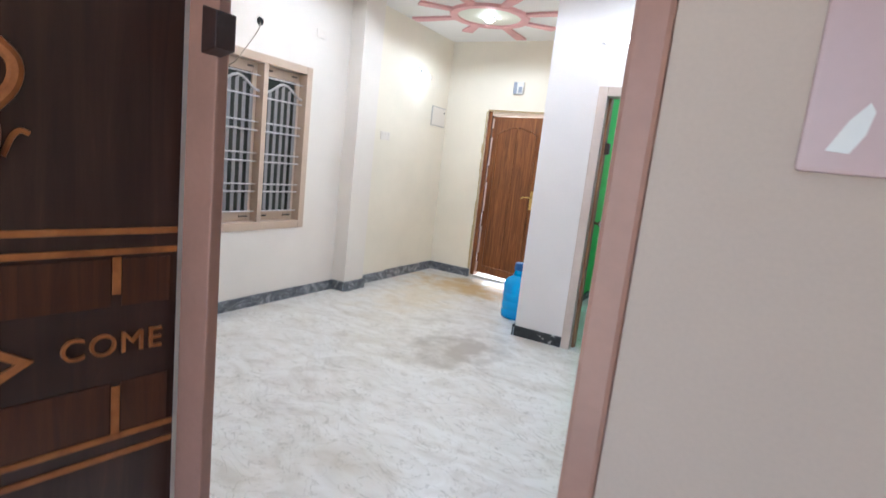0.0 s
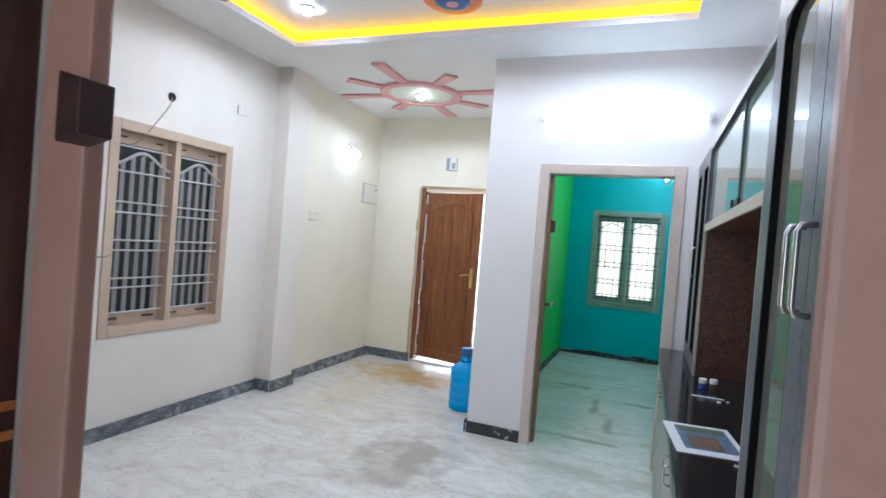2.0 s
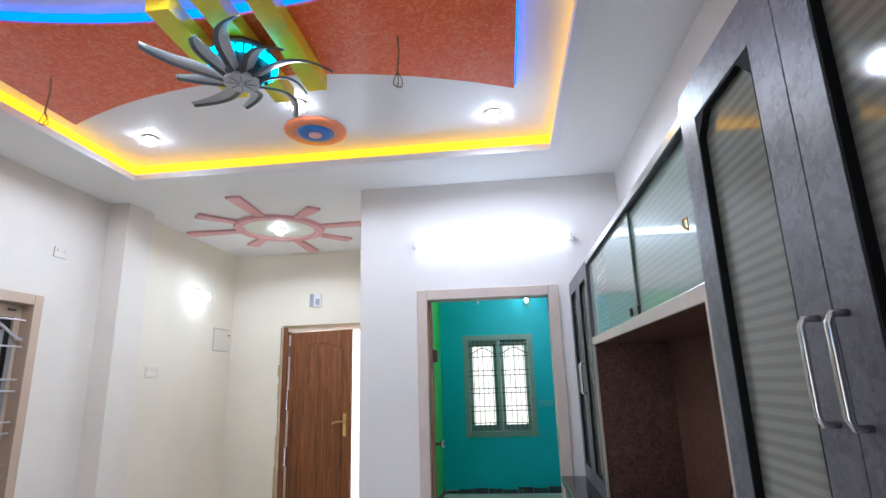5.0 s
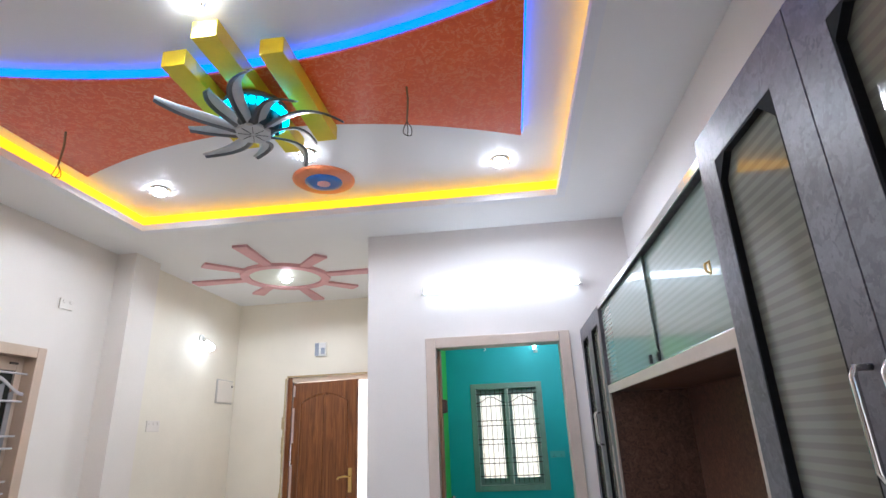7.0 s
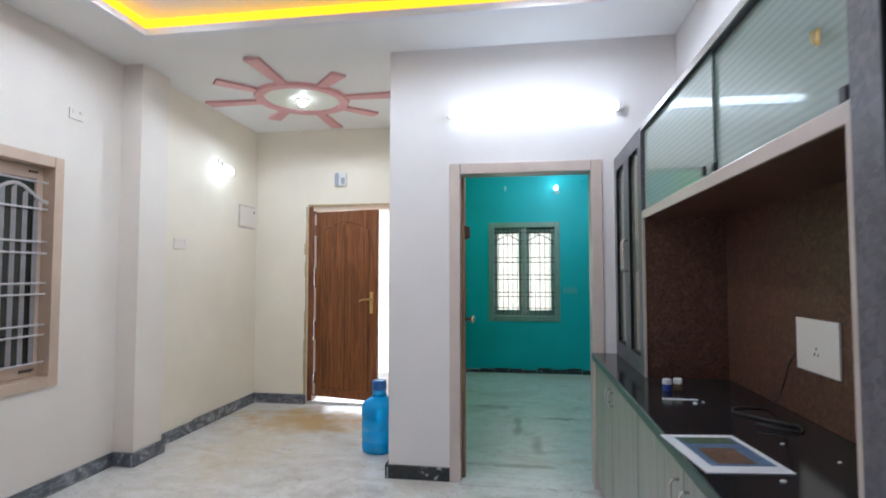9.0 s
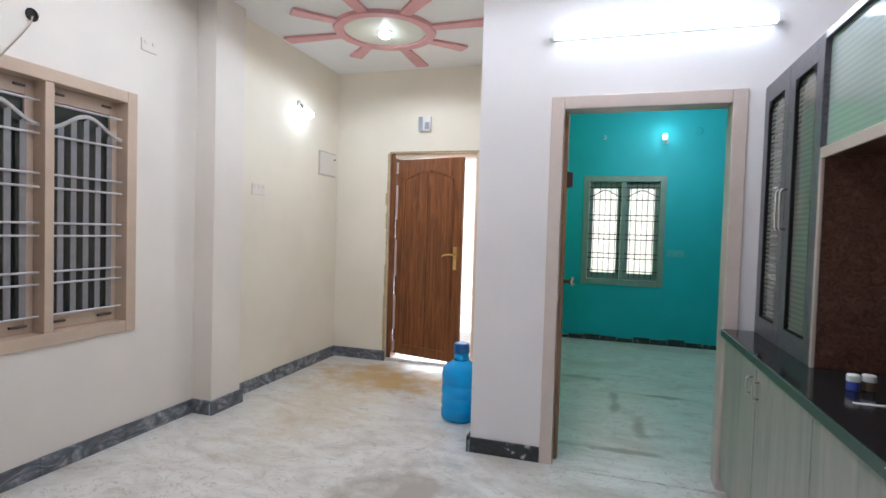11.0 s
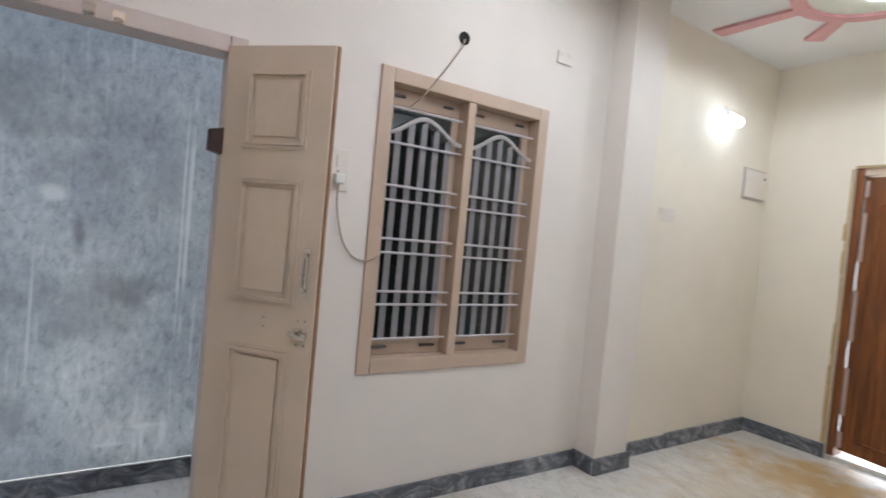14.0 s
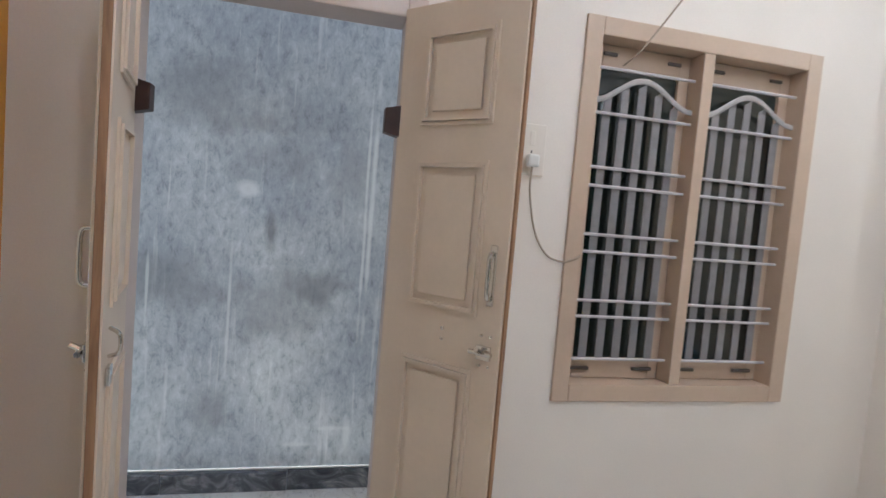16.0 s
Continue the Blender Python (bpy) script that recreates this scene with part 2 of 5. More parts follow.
out_ = floor_stain(mx2.outputs[2], (-2.75, 5.80), (0.95, 0.50), (0.55, 0.33, 0.07), 0.85)
out_ = floor_stain(out_, (-2.9, 4.9), (0.5, 0.9), (0.62, 0.50, 0.32), 0.5)
out_ = floor_stain(out_, (-1.80, 3.78), (0.40, 0.55), (0.38, 0.34, 0.29), 0.85)
for cx_, cy_, sx_, sy_ in ((-0.72, 5.9, 0.05, 0.45), (-0.55, 5.35, 0.06, 0.3), (-0.95, 6.6, 0.25, 0.1), (-0.3, 6.2, 0.3, 0.05), (-0.7, 4.85, 0.6, 0.05)):
    out_ = floor_stain(out_, (cx_, cy_), (sx_, sy_), (0.30, 0.27, 0.22), 0.8)
out_ = floor_stain(out_, (-0.65, 4.15), (0.9, 0.16), (0.45, 0.41, 0.35), 0.6)
l_.new(out_, n_["Principled BSDF"].inputs["Base Color"])

M_BASE = layered("dark_grey_marble", None, [(0.32, (0.05, 0.055, 0.07)), (0.5, (0.13, 0.14, 0.16)), (0.62, (0.30, 0.31, 0.33)), (0.74, (0.62, 0.60, 0.56))], 5.5, (1, 1, 1.6), 2.0, 0.35, 0.05)[0]
M_BASED = layered("black_marble", None, [(0.35, (0.015, 0.017, 0.020)), (0.60, (0.04, 0.045, 0.05)), (0.68, (0.5, 0.5, 0.47))], 6, (1, 1, 1.4), 2.0, 0.35, 0.05)[0]
M_CEMENT, r_, t_, mp_ = layered("stained_grey_cement", None, [(0.32, (0.27, 0.30, 0.325)), (0.46, (0.46, 0.495, 0.515)), (0.57, (0.54, 0.575, 0.59)), (0.72, (0.70, 0.73, 0.74))], 24.0, (1.3, 1.3, 0.75), 0.3, 0.75, 0.4, 12)
t_.inputs["Roughness"].default_value = 0.74
n_, l_ = M_CEMENT.node_tree.nodes, M_CEMENT.node_tree.links
scr, scm = n_.new("ShaderNodeTexNoise"), n_.new("ShaderNodeMapping")
scm.inputs["Scale"].default_value = (26, 26, 1.6)
scr.inputs["Scale"].default_value, scr.inputs["Detail"].default_value = 1.0, 5
l_.new(n_["Texture Coordinate"].outputs["Object"], scm.inputs["Vector"])
l_.new(scm.outputs[0], scr.inputs["Vector"])
scp = n_.new("ShaderNodeValToRGB")
scp.color_ramp.elements[0].position, scp.color_ramp.elements[1].position = 0.62, 0.74
l_.new(scr.outputs[0], scp.inputs[0])
smx = n_.new("ShaderNodeMix")
smx.data_type, smx.inputs[7].default_value = "RGBA", (0.80, 0.82, 0.82, 1)
smf = n_.new("ShaderNodeMath")
smf.operation, smf.inputs[1].default_value = "MULTIPLY", 0.4
l_.new(scp.outputs[0], smf.inputs[0])
l_.new(smf.outputs[0], smx.inputs[0])
big_ = n_.new("ShaderNodeTexNoise")
big_.inputs["Scale"].default_value, big_.inputs["Detail"].default_value = 2.0, 9
l_.new(n_["Texture Coordinate"].outputs["Object"], big_.inputs["Vector"])
bigr = n_.new("ShaderNodeValToRGB")
bigr.color_ramp.elements[0].position, bigr.color_ramp.elements[0].color = 0.38, (0.60, 0.63, 0.69, 1)
bigr.color_ramp.elements[1].position, bigr.color_ramp.elements[1].color = 0.66, (0.96, 0.98, 1.0, 1)
l_.new(big_.outputs[0], bigr.inputs[0])
bmx = n_.new("ShaderNodeMix")
bmx.data_type, bmx.blend_type, bmx.inputs[0].default_value = "RGBA", "MULTIPLY", 1.0
l_.new(r_.outputs[0], bmx.inputs[6])
l_.new(bigr.outputs[0], bmx.inputs[7])
l_.new(bmx.outputs[2], smx.inputs[6])
out_ = smx.outputs[2]
for y_, z_, sy_, sz_, c_, k_ in ((1.35, 1.85, 0.42, 0.20, 0.20, 0.45), (1.62, 1.62, 0.30, 0.16, 0.20, 0.4), (1.20, 0.98, 0.40, 0.20, 0.19, 0.55),
                                 (1.72, 0.90, 0.34, 0.22, 0.19, 0.55), (2.03, 1.52, 0.13, 0.21, 0.25, 0.5), (1.665, 1.25, 0.030, 0.13, 0.13, 0.7),
                                 (1.90, 1.0, 0.16, 0.10, 0.18, 0.5), (1.45, 0.40, 0.12, 0.16, 0.20, 0.5), (2.9, 1.2, 0.6, 0.5, 0.2, 0.5)):
    out_ = stain(out_, (-4.4, y_, z_), (1, sy_, sz_), (c_ * 0.95, c_ * 1.02, c_ * 1.12), k_)
for y_, z_, sy_, sz_, k_ in ((1.564, 1.43, 0.052, 0.034, 0.6), (2.125, 1.40, 0.011, 0.55, 0.6), (2.095, 1.62, 0.007, 0.34, 0.6), (2.10, 1.12, 0.008, 0.30, 0.5), (1.50, 0.85, 0.008, 0.30, 0.5),
                             (1.15, 0.90, 0.007, 0.22, 0.5), (1.98, 0.30, 0.09, 0.012, 0.45), (1.86, 0.22, 0.07, 0.010, 0.45), (2.08, 0.24, 0.02, 0.09, 0.6)):
    out_ = stain(out_, (-4.4, y_, z_), (1, sy_, sz_), (0.66, 0.70, 0.70), k_, 2.0)
l_.new(out_, n_["Principled BSDF"].inputs["Base Color"])
# mottled grey laminate with shard-like figure
M_LAM = bpy.data.materials.new("grey_shard_laminate")
M_LAM.use_nodes = True
n_, l_ = M_LAM.node_tree.nodes, M_LAM.node_tree.links
tc_, v_ = n_.new("ShaderNodeTexCoord"), n_.new("ShaderNodeTexVoronoi")
dn_ = n_.new("ShaderNodeTexNoise")
dn_.inputs["Scale"].default_value, dn_.inputs["Detail"].default_value = 34, 5
dmix = n_.new("ShaderNodeMix")
dmix.data_type, dmix.inputs[0].default_value = "RGBA", 0.085
l_.new(tc_.outputs["Object"], dmix.inputs[6])
l_.new(tc_.outputs["Object"], dn_.inputs["Vector"])
l_.new(dn_.outputs[1], dmix.inputs[7])
v_.inputs["Scale"].default_value = 62
l_.new(dmix.outputs[2], v_.inputs["Vector"])
lr_ = n_.new("ShaderNodeValToRGB")
lr_.color_ramp.elements[0].color, lr_.color_ramp.elements[1].color = (0.045, 0.042, 0.054, 1), (0.17, 0.16, 0.185, 1)
sep_ = n_.new("ShaderNodeSeparateColor")
l_.new(v_.outputs["Color"], sep_.inputs[0])
fn_ = n_.new("ShaderNodeTexNoise")
fn_.inputs["Scale"].default_value, fn_.inputs["Detail"].default_value, fn_.inputs["Distortion"].default_value = 90, 6, 1.5
l_.new(tc_.outputs["Object"], fn_.inputs["Vector"])
fm_ = n_.new("ShaderNodeMix")
fm_.inputs[0].default_value = 0.5
l_.new(sep_.outputs[0], fm_.inputs[2])
l_.new(fn_.outputs[0], fm_.inputs[3])
l_.new(fm_.outputs[0], lr_.inputs[0])
l_.new(lr_.outputs[0], n_["Principled BSDF"].inputs["Base Color"])
n_["Principled BSDF"].inputs["Roughness"].default_value = 0.34
lb_ = n_.new("ShaderNodeBump")
lb_.inputs["Strength"].default_value, lb_.inputs["Distance"].default_value = 0.45, 0.002
l_.new(sep_.outputs[1], lb_.inputs["Height"])
l_.new(lb_.outputs[0], n_["Principled BSDF"].inputs["Normal"])

# orange figured wallpaper on the ceiling panel
M_RED, r_, t_, mp_ = layered("orange_figured_panel", None, [(0.40, (0.78, 0.105, 0.017)), (0.54, (0.84, 0.135, 0.026)), (0.60, (0.86, 0.27, 0.12)), (0.66, (0.82, 0.13, 0.026))], 22, (1, 1, 1), 1.8, 0.3, 0.05, 2)


def glass_mat(name, color, trans, rough, stripes=0.0, depth=0.45):
    m = bpy.data.materials.new(name)
    m.use_nodes = True
    n, l = m.node_tree.nodes, m.node_tree.links
    b = n["Principled BSDF"]
    b.inputs["Base Color"].default_value = (*color, 1)
    b.inputs["Transmission Weight"].default_value = trans
    b.inputs["Roughness"].default_value = rough
    b.inputs["IOR"].default_value = 1.5
    if stripes:
        tc, w = n.new("ShaderNodeTexCoord"), n.new("ShaderNodeTexWave")
        w.wave_type, w.bands_direction = "BANDS", "Z"
        w.inputs["Scale"].default_value, w.inputs["Distortion"].default_value = stripes, 0.0
        l.new(tc.outputs["Object"], w.inputs["Vector"])
        r = n.new("ShaderNodeValToRGB")
        r.color_ramp.elements[0].color, r.color_ramp.elements[1].color = (*(c * depth for c in color), 1), (*color, 1)
        r.color_ramp.elements[0].position, r.color_ramp.elements[1].position = 0.3, 0.62
        l.new(w.outputs[1], r.inputs[0])
        l.new(r.outputs[0], b.inputs["Base Color"])
    return m


M_RIBGLASS = glass_mat("striped_frosted_glass", (0.28, 0.28, 0.23), 0.3, 0.06, 14.0, 0.80)
# the clear pane's faint stripes are reflections put into its colour
M_CLEAR = glass_mat("green_clear_glass", (0.55, 0.66, 0.60), 0.45, 0.04, 14.0, 0.9)
M_DARKGLASS = glass_mat("dark_tinted_glass", (0.022, 0.028, 0.026), 0.0, 0.05)
M_DARKGLASS.node_tree.nodes["Principled BSDF"].inputs["IOR"].default_value = 1.6
M_BOTTLE = glass_mat("blue_bottle_plastic", (0.02, 0.46, 1.0), 0.4, 0.1)
M_PANE = glass_mat("window_glass", (0.95, 0.97, 0.95), 1.0, 0.0)


# ---- mesh helpers ----
def box(bm, x0, x1, y0, y1, z0, z1, bevel=0.0):
    r = bmesh.ops.create_cube(bm, size=1.0)
    for v in r["verts"]:
        v.co = Vector(((x0 + x1) / 2 + v.co.x * (x1 - x0), (y0 + y1) / 2 + v.co.y * (y1 - y0), (z0 + z1) / 2 + v.co.z * (z1 - z0)))
    if bevel:
        es = list({e for v in r["verts"] for e in v.link_edges})
        bmesh.ops.bevel(bm, geom=es, offset=bevel, segments=2, profile=0.6, affect="EDGES")
    return bm


def one_box(*a, bevel=0.0):
    return box(bmesh.new(), *a, bevel=bevel)


def lathe(profile, steps=32):
    """A turned shape from (radius, height) pairs about z."""
    bm = bmesh.new()
    rings = []
    for r, z in profile:
        rings.append([bm.verts.new((r * math.cos(2 * math.pi * i / steps), r * math.sin(2 * math.pi * i / steps), z)) for i in range(steps)])
    for a, b in zip(rings, rings[1:]):
        for i in range(steps):
            bm.faces.new((a[i], a[(i + 1) % steps], b[(i + 1) % steps], b[i]))
    bm.faces.new(list(reversed(rings[0])))
    bm.faces.new(rings[-1])
    bmesh.ops.recalc_face_normals(bm, faces=bm.faces)
    return bm


def tube(points, radius, steps=8, closed=False):
    """A round bar along a line of points."""
    bm = bmesh.new()
    pts = [Vector(p) for p in points]
    rings = []
    for i, p in enumerate(pts):
        d = (pts[min(i + 1, len(pts) - 1)] - pts[max(i - 1, 0)]).normalized()
        a = d.orthogonal().normalized() if not rings else (prev - prev.dot(d) * d).normalized()
        prev = a
        b = d.cross(a)
        rings.append([bm.verts.new(p + radius * (math.cos(2 * math.pi * k / steps) * a + math.sin(2 * math.pi * k / steps) * b)) for k in range(steps)])
    for a, b in zip(rings, rings[1:]):
        for k in range(steps):
            bm.faces.new((a[k], a[(k + 1) % steps], b[(k + 1) % steps], b[k]))
    bm.faces.new(list(reversed(rings[0])))
    bm.faces.new(rings[-1])
    bmesh.ops.recalc_face_normals(bm, faces=bm.faces)
    return bm


def smooth_line(points, n=6):
    """A soft curve through points."""
    pts = [Vector(p) for p in points]
    pts = [pts[0] * 2 - pts[1]] + pts + [pts[-1] * 2 - pts[-2]]
    out = []
    for a, b, c, d in zip(pts, pts[1:], pts[2:], pts[3:]):
        for i in range(n):
            t = i / n
            out.append(0.5 * ((2 * b) + (c - a) * t + (2 * a - 5 * b + 4 * c - d) * t * t + (3 * b - a - 3 * c + d) * t ** 3))
    return out + [pts[-2]]


def prism(outline, z0, z1):
    """An upright slab with that outline in x and y."""
    bm = bmesh.new()
    lo = [bm.verts.new((x, y, z0)) for x, y in outline]
    hi = [bm.verts.new((x, y, z1)) for x, y in outline]
    bm.faces.new(list(reversed(lo)))
    bm.faces.new(hi)
    k = len(outline)
    for i in range(k):
        bm.faces.new((lo[i], lo[(i + 1) % k], hi[(i + 1) % k], hi[i]))
    bmesh.ops.recalc_face_normals(bm, faces=bm.faces)
    return bm


def part(name, bm, material, parent=None, label="", smooth=False):
    me = bpy.data.meshes.new(name)
    if smooth:
        for f in bm.faces:
            f.smooth = len(f.verts) == 4
    bm.to_mesh(me)
    bm.free()
    me.materials.append(material)
    ob = new(name, me)
    ob.parent = parent
    if label:
        tagged(ob, label)
    return ob


def thing(name, m, label, category, group=""):
    ob = new(name)
    ob.empty_display_size = 0.1
    ob.matrix_world = m
    return tagged(ob, label, category, group)


def structure(name, bm, material, label=""):
    return tagged(part(name, bm, material), label, kind="structure")


def slab(x, y, z, holes=(), along="x"):
    """A wall over the ranges x, y, z with rectangular openings (a0, a1, z0, z1) along x or y."""
    a = x if along == "x" else y
    cuts = sorted({*a, *(v for h in holes for v in h[:2])})
    bm = bmesh.new()
    for a0, a1 in zip(cuts, cuts[1:]):
        zs = sorted({*z, *(v for h in holes if h[0] <= a0 and a1 <= h[1] for v in h[2:] if z[0] < v < z[1])})
        for z0, z1 in zip(zs, zs[1:]):
            if any(h[0] <= a0 and a1 <= h[1] and h[2] <= z0 and z1 <= h[3] for h in holes):
                continue
            if along == "x":
                box(bm, a0, a1, *y, z0, z1)
            else:
                box(bm, *x, a0, a1, z0, z1)
    return bm


# ---- the plan, in metres ----
LEFT, LEFT2, RIGHT = -3.70, -3.64, 0.36      # wall faces
FRONT, BACK, ENTRY = 1.06, 4.49, 6.40
PIER = -1.605                                 # face of the passage partition
CEIL, INNER = 3.035, 3.15
BED = 8.60
WIN = (2.812, 3.904, 0.697, 2.190)             # window in the left wall
LDOOR = (1.212, 2.206, 2.13)
TRAY = (-3.205, -0.117, 1.62, 4.0)
BWIN = (-1.16, -0.135, 0.742, 2.18)

# ---- structure ----
structure("ground", one_box(-400, 400, -400, 400, -0.4, -0.05), M_GROUND, "pale dusty ground around the house")
structure("floor", one_box(-4.55, 1.6, -2.4, 9.0, -0.05, 0.0), M_FLOOR, "white marble floor with grey veins and stains")
structure("wall_left", slab((LEFT - 0.2, LEFT), (-2.4, 4.55), (0, 3.3), [(WIN[0], WIN[1], WIN[2], WIN[3]), (LDOOR[0], LDOOR[1], 0, LDOOR[2])], "y"), M_WHITE, "white painted plaster wall")
structure("wall_passage", slab((LEFT - 0.2, LEFT2), (4.55, ENTRY + 0.25), (0, 3.3), along="y"), M_CREAM, "cream painted plaster wall")
structure("wall_entry", slab((LEFT2, PIER), (ENTRY, ENTRY + 0.25), (0, 3.3), [(-3.03, -2.06, 0, 2.18)]), M_CREAM, "cream painted plaster wall around the entrance")
structure("wall_back", slab((PIER, RIGHT + 0.2), (BACK, BACK + 0.07), (0, 3.3), [(-1.12, -0.17, 0, 2.16)]), M_COOL, "white painted plaster wall with bedroom doorway")
structure("wall_bedroom_near", slab((-1.50, 1.4), (BACK + 0.07, BACK + 0.13), (0, 3.3), [(-1.12, -0.17, 0, 2.16)]), M_TEAL, "teal painted bedroom wall")
structure("wall_partition", one_box(PIER, -1.56, BACK + 0.07, BED, 0, 3.3), M_CREAM, "cream painted passage partition")
structure("wall_bedroom_side", one_box(-1.56, -1.50, BACK + 0.07, BED, 0, 3.3), M_GREEN, "bright green painted bedroom wall")
structure("wall_bedroom_far", slab((-1.62, 1.6), (BED, BED + 0.2), (0, 3.3), [BWIN]), M_TEAL, "teal painted bedroom wall with window")
structure("wall_bedroom_right", one_box(1.4, 1.6, BACK + 0.13, BED, 0, 3.3), M_TEAL, "teal painted bedroom wall")
structure("wall_right", one_box(RIGHT, RIGHT + 0.2, FRONT, BACK, 0, 3.3), M_COOL, "white painted plaster wall")
structure("wall_front", slab((-1.365, RIGHT + 0.2), (0.95, FRONT), (0, 3.3), [(-1.33, -0.06, 0, 2.2)]), M_WHITE, "white painted wall around the first doorway")
structure("wall_front_left", one_box(LEFT, -1.366, 0.90, 0.935, 0, 3.3), M_CREAM, "cream painted wall beside the first doorway")
structure("trim", one_box(LEFT, -3.42, 0.935, 0.939, 0, CEIL), M_ORANGE, "orange painted strip in the room corner")
structure("wall_hall", slab((LEFT, 1.6), (0.88, 0.90), (0, 3.3), [(-1.46, -0.150, 0, 2.2)]), M_BEIGE, "beige painted hall wall")
structure("wall_hall_skin", one_box(-0.150, 1.4, 0.85, 0.88, 0, CEIL), M_BEIGE, "beige painted hall wall beside the door frame")
structure("wall_hall_right", one_box(1.4, 1.6, -2.4, 0.88, 0, 3.3), M_BEIGE, "beige painted hall wall")
# unseen back wall; its opening is added to set how bright the hall gets
structure("wall_hall_back", slab((LEFT, 1.4), (-2.4, -2.2), (0, 3.3), [(-2.6, 0.5, 0, 2.5)]), M_BEIGE, "unseen beige back wall with an opening sized to light the hall")
structure("pilaster", one_box(LEFT2 - 0.06, -3.53, 4.41, 4.72, 0, CEIL), M_WHITE, "cream plastered column standing out of the wall")
structure("wall_lane", one_box(-4.62, -4.40, -3.0, 9.5, -0.05, 3.2), M_CEMENT, "stained grey cement wall across a narrow lane")

bm = bmesh.new()
x0, x1, y0, y1 = TRAY
box(bm, LEFT, x0, 0.935, BACK, CEIL, 3.3)
box(bm, x1, RIGHT, FRONT, BACK, CEIL, 3.3)
box(bm, x0, x1, 0.935, y0, CEIL, 3.3)
box(bm, x0, x1, y1, BACK, CEIL, 3.3)
box(bm, LEFT2, PIER, BACK, ENTRY, CEIL, 3.3)
structure("ceiling", bm, M_CEIL, "white painted ceiling border")
structure("ceiling_tray", one_box(x0, x1, y0, y1, INNER, 3.3), M_TRAY, "glossy white raised ceiling inside the tray")
structure("ceiling_bedroom", one_box(-1.50, 1.4, BACK + 0.13, BED, CEIL, 3.3), M_CEIL)
structure("ceiling_hall", one_box(LEFT, 1.4, -2.2, 0.88, CEIL, 3.3), M_CEIL)
structure("roof", box(one_box(-3.9, 1.6, -2.4, ENTRY + 0.25, 3.3, 3.45), -1.62, 1.6, ENTRY + 0.25, 8.8, 3.3, 3.45), M_CEMENT)
# lip and lit riser of the tray
bm = bmesh.new()
d = 0.05
for b in ((x0 - 0.005, x0 + d, y0, y1), (x1 - d, x1 + 0.005, y0, y1), (x0 + d, x1 - d, y1 - d, y1 + 0.005), (x0 + d, x1 - d, y0 - 0.005, y0 + d)):
    box(bm, *b, CEIL - 0.012, CEIL + 0.034)
structure("trim", bm, M_TRAY, "white lip of the ceiling tray")
cove = thing("cove_light", Matrix(), "glowing yellow light strip inside the ceiling tray", "cove light")
for b in ((x0 + 0.003, x0 + 0.02, y0, y1), (x1 - 0.02, x1 - 0.003, y0, y1), (x0 + 0.02, x1 - 0.02, y1 - 0.02, y1 - 0.003), (x0 + 0.02, x1 - 0.02, y0 + 0.003, y0 + 0.02)):
    part("light_strip", one_box(*b, CEIL + 0.036, INNER - 0.006), M_COVE, cove)


# ---- skirting ----
def skirting(runs, material, label, height=0.102, ragged=0.008, length_of=0.55):
    bm = bmesh.new()
    tiles = []
    for (ax, ay), (bx, by), (nx, ny) in runs:
        length = math.hypot(bx - ax, by - ay)
        n = max(1, round(length / length_of))
        dx, dy = (bx - ax) / length, (by - ay) / length
        for i in range(n):
            s0, s1 = length * i / n + 0.002, length * (i + 1) / n - 0.002
            t, h = 0.018 + random.uniform(-0.003, 0.004), height + random.uniform(-ragged, ragged)
            p, q = (ax + dx * s0, ay + dy * s0), (ax + dx * s1 + nx * t, ay + dy * s1 + ny * t)
            tiles.append((min(p[0], q[0]), max(p[0], q[0]), min(p[1], q[1]), max(p[1], q[1]), 0.0, h))
        q = (bx + nx * 0.010, by + ny * 0.010)
        box(bm, min(ax, q[0]), max(ax, q[0]), min(ay, q[1]), max(ay, q[1]), 0, height - 0.012)
    root = structure("baseboard", bm, M_CEMENT, label)
    for t in tiles:
        part("tile", one_box(*t, bevel=0.003), material, root)


skirting([((LEFT, LDOOR[1]), (LEFT, 4.41), (1, 0)), ((LEFT, 4.408), (-3.53, 4.408), (0, -1)), ((-3.53, 4.39), (-3.53, 4.74), (1, 0)), ((LEFT2, 4.722), (-3.53, 4.722), (0, 1)),
          ((LEFT2, 4.74), (LEFT2, ENTRY), (1, 0)), ((LEFT2 + 0.02, ENTRY), (-3.03, ENTRY), (0, -1)), ((-2.06, ENTRY), (PIER, ENTRY), (0, -1)), ((LEFT, 0.94), (LEFT, LDOOR[0]), (1, 0))], M_BASE, "dark grey veined marble skirting")
skirting([((PIER, BACK), (-1.17, BACK), (0, -1)), ((PIER, BACK - 0.02), (PIER, ENTRY - 0.02), (-1, 0)),
          ], M_BASED, "black marble skirting with white flecks", 0.09)
skirting([((-1.50, BED), (1.4, BED), (0, -1)), ((-1.50, BACK + 0.13), (-1.50, BED - 0.02), (1, 0))], M_BASED, "low ragged black marble skirting in the bedroom", 0.062, 0.024, 0.21)
skirting([((-4.40, -1.0), (-4.40, 8.0), (1, 0))], M_BASE, "dark marble skirting of the lane wall", 0.094)
structure("trim", one_box(-4.40, -4.392, -1.0, 8.0, 0.104, 0.110), M_PLASTIC, "white line above the lane skirting")
structure("threshold", one_box(-1.10, -0.19, BACK - 0.05, BACK + 0.16, 0.0, 0.006, bevel=0.002), M_FLOOR, "marble threshold strip")


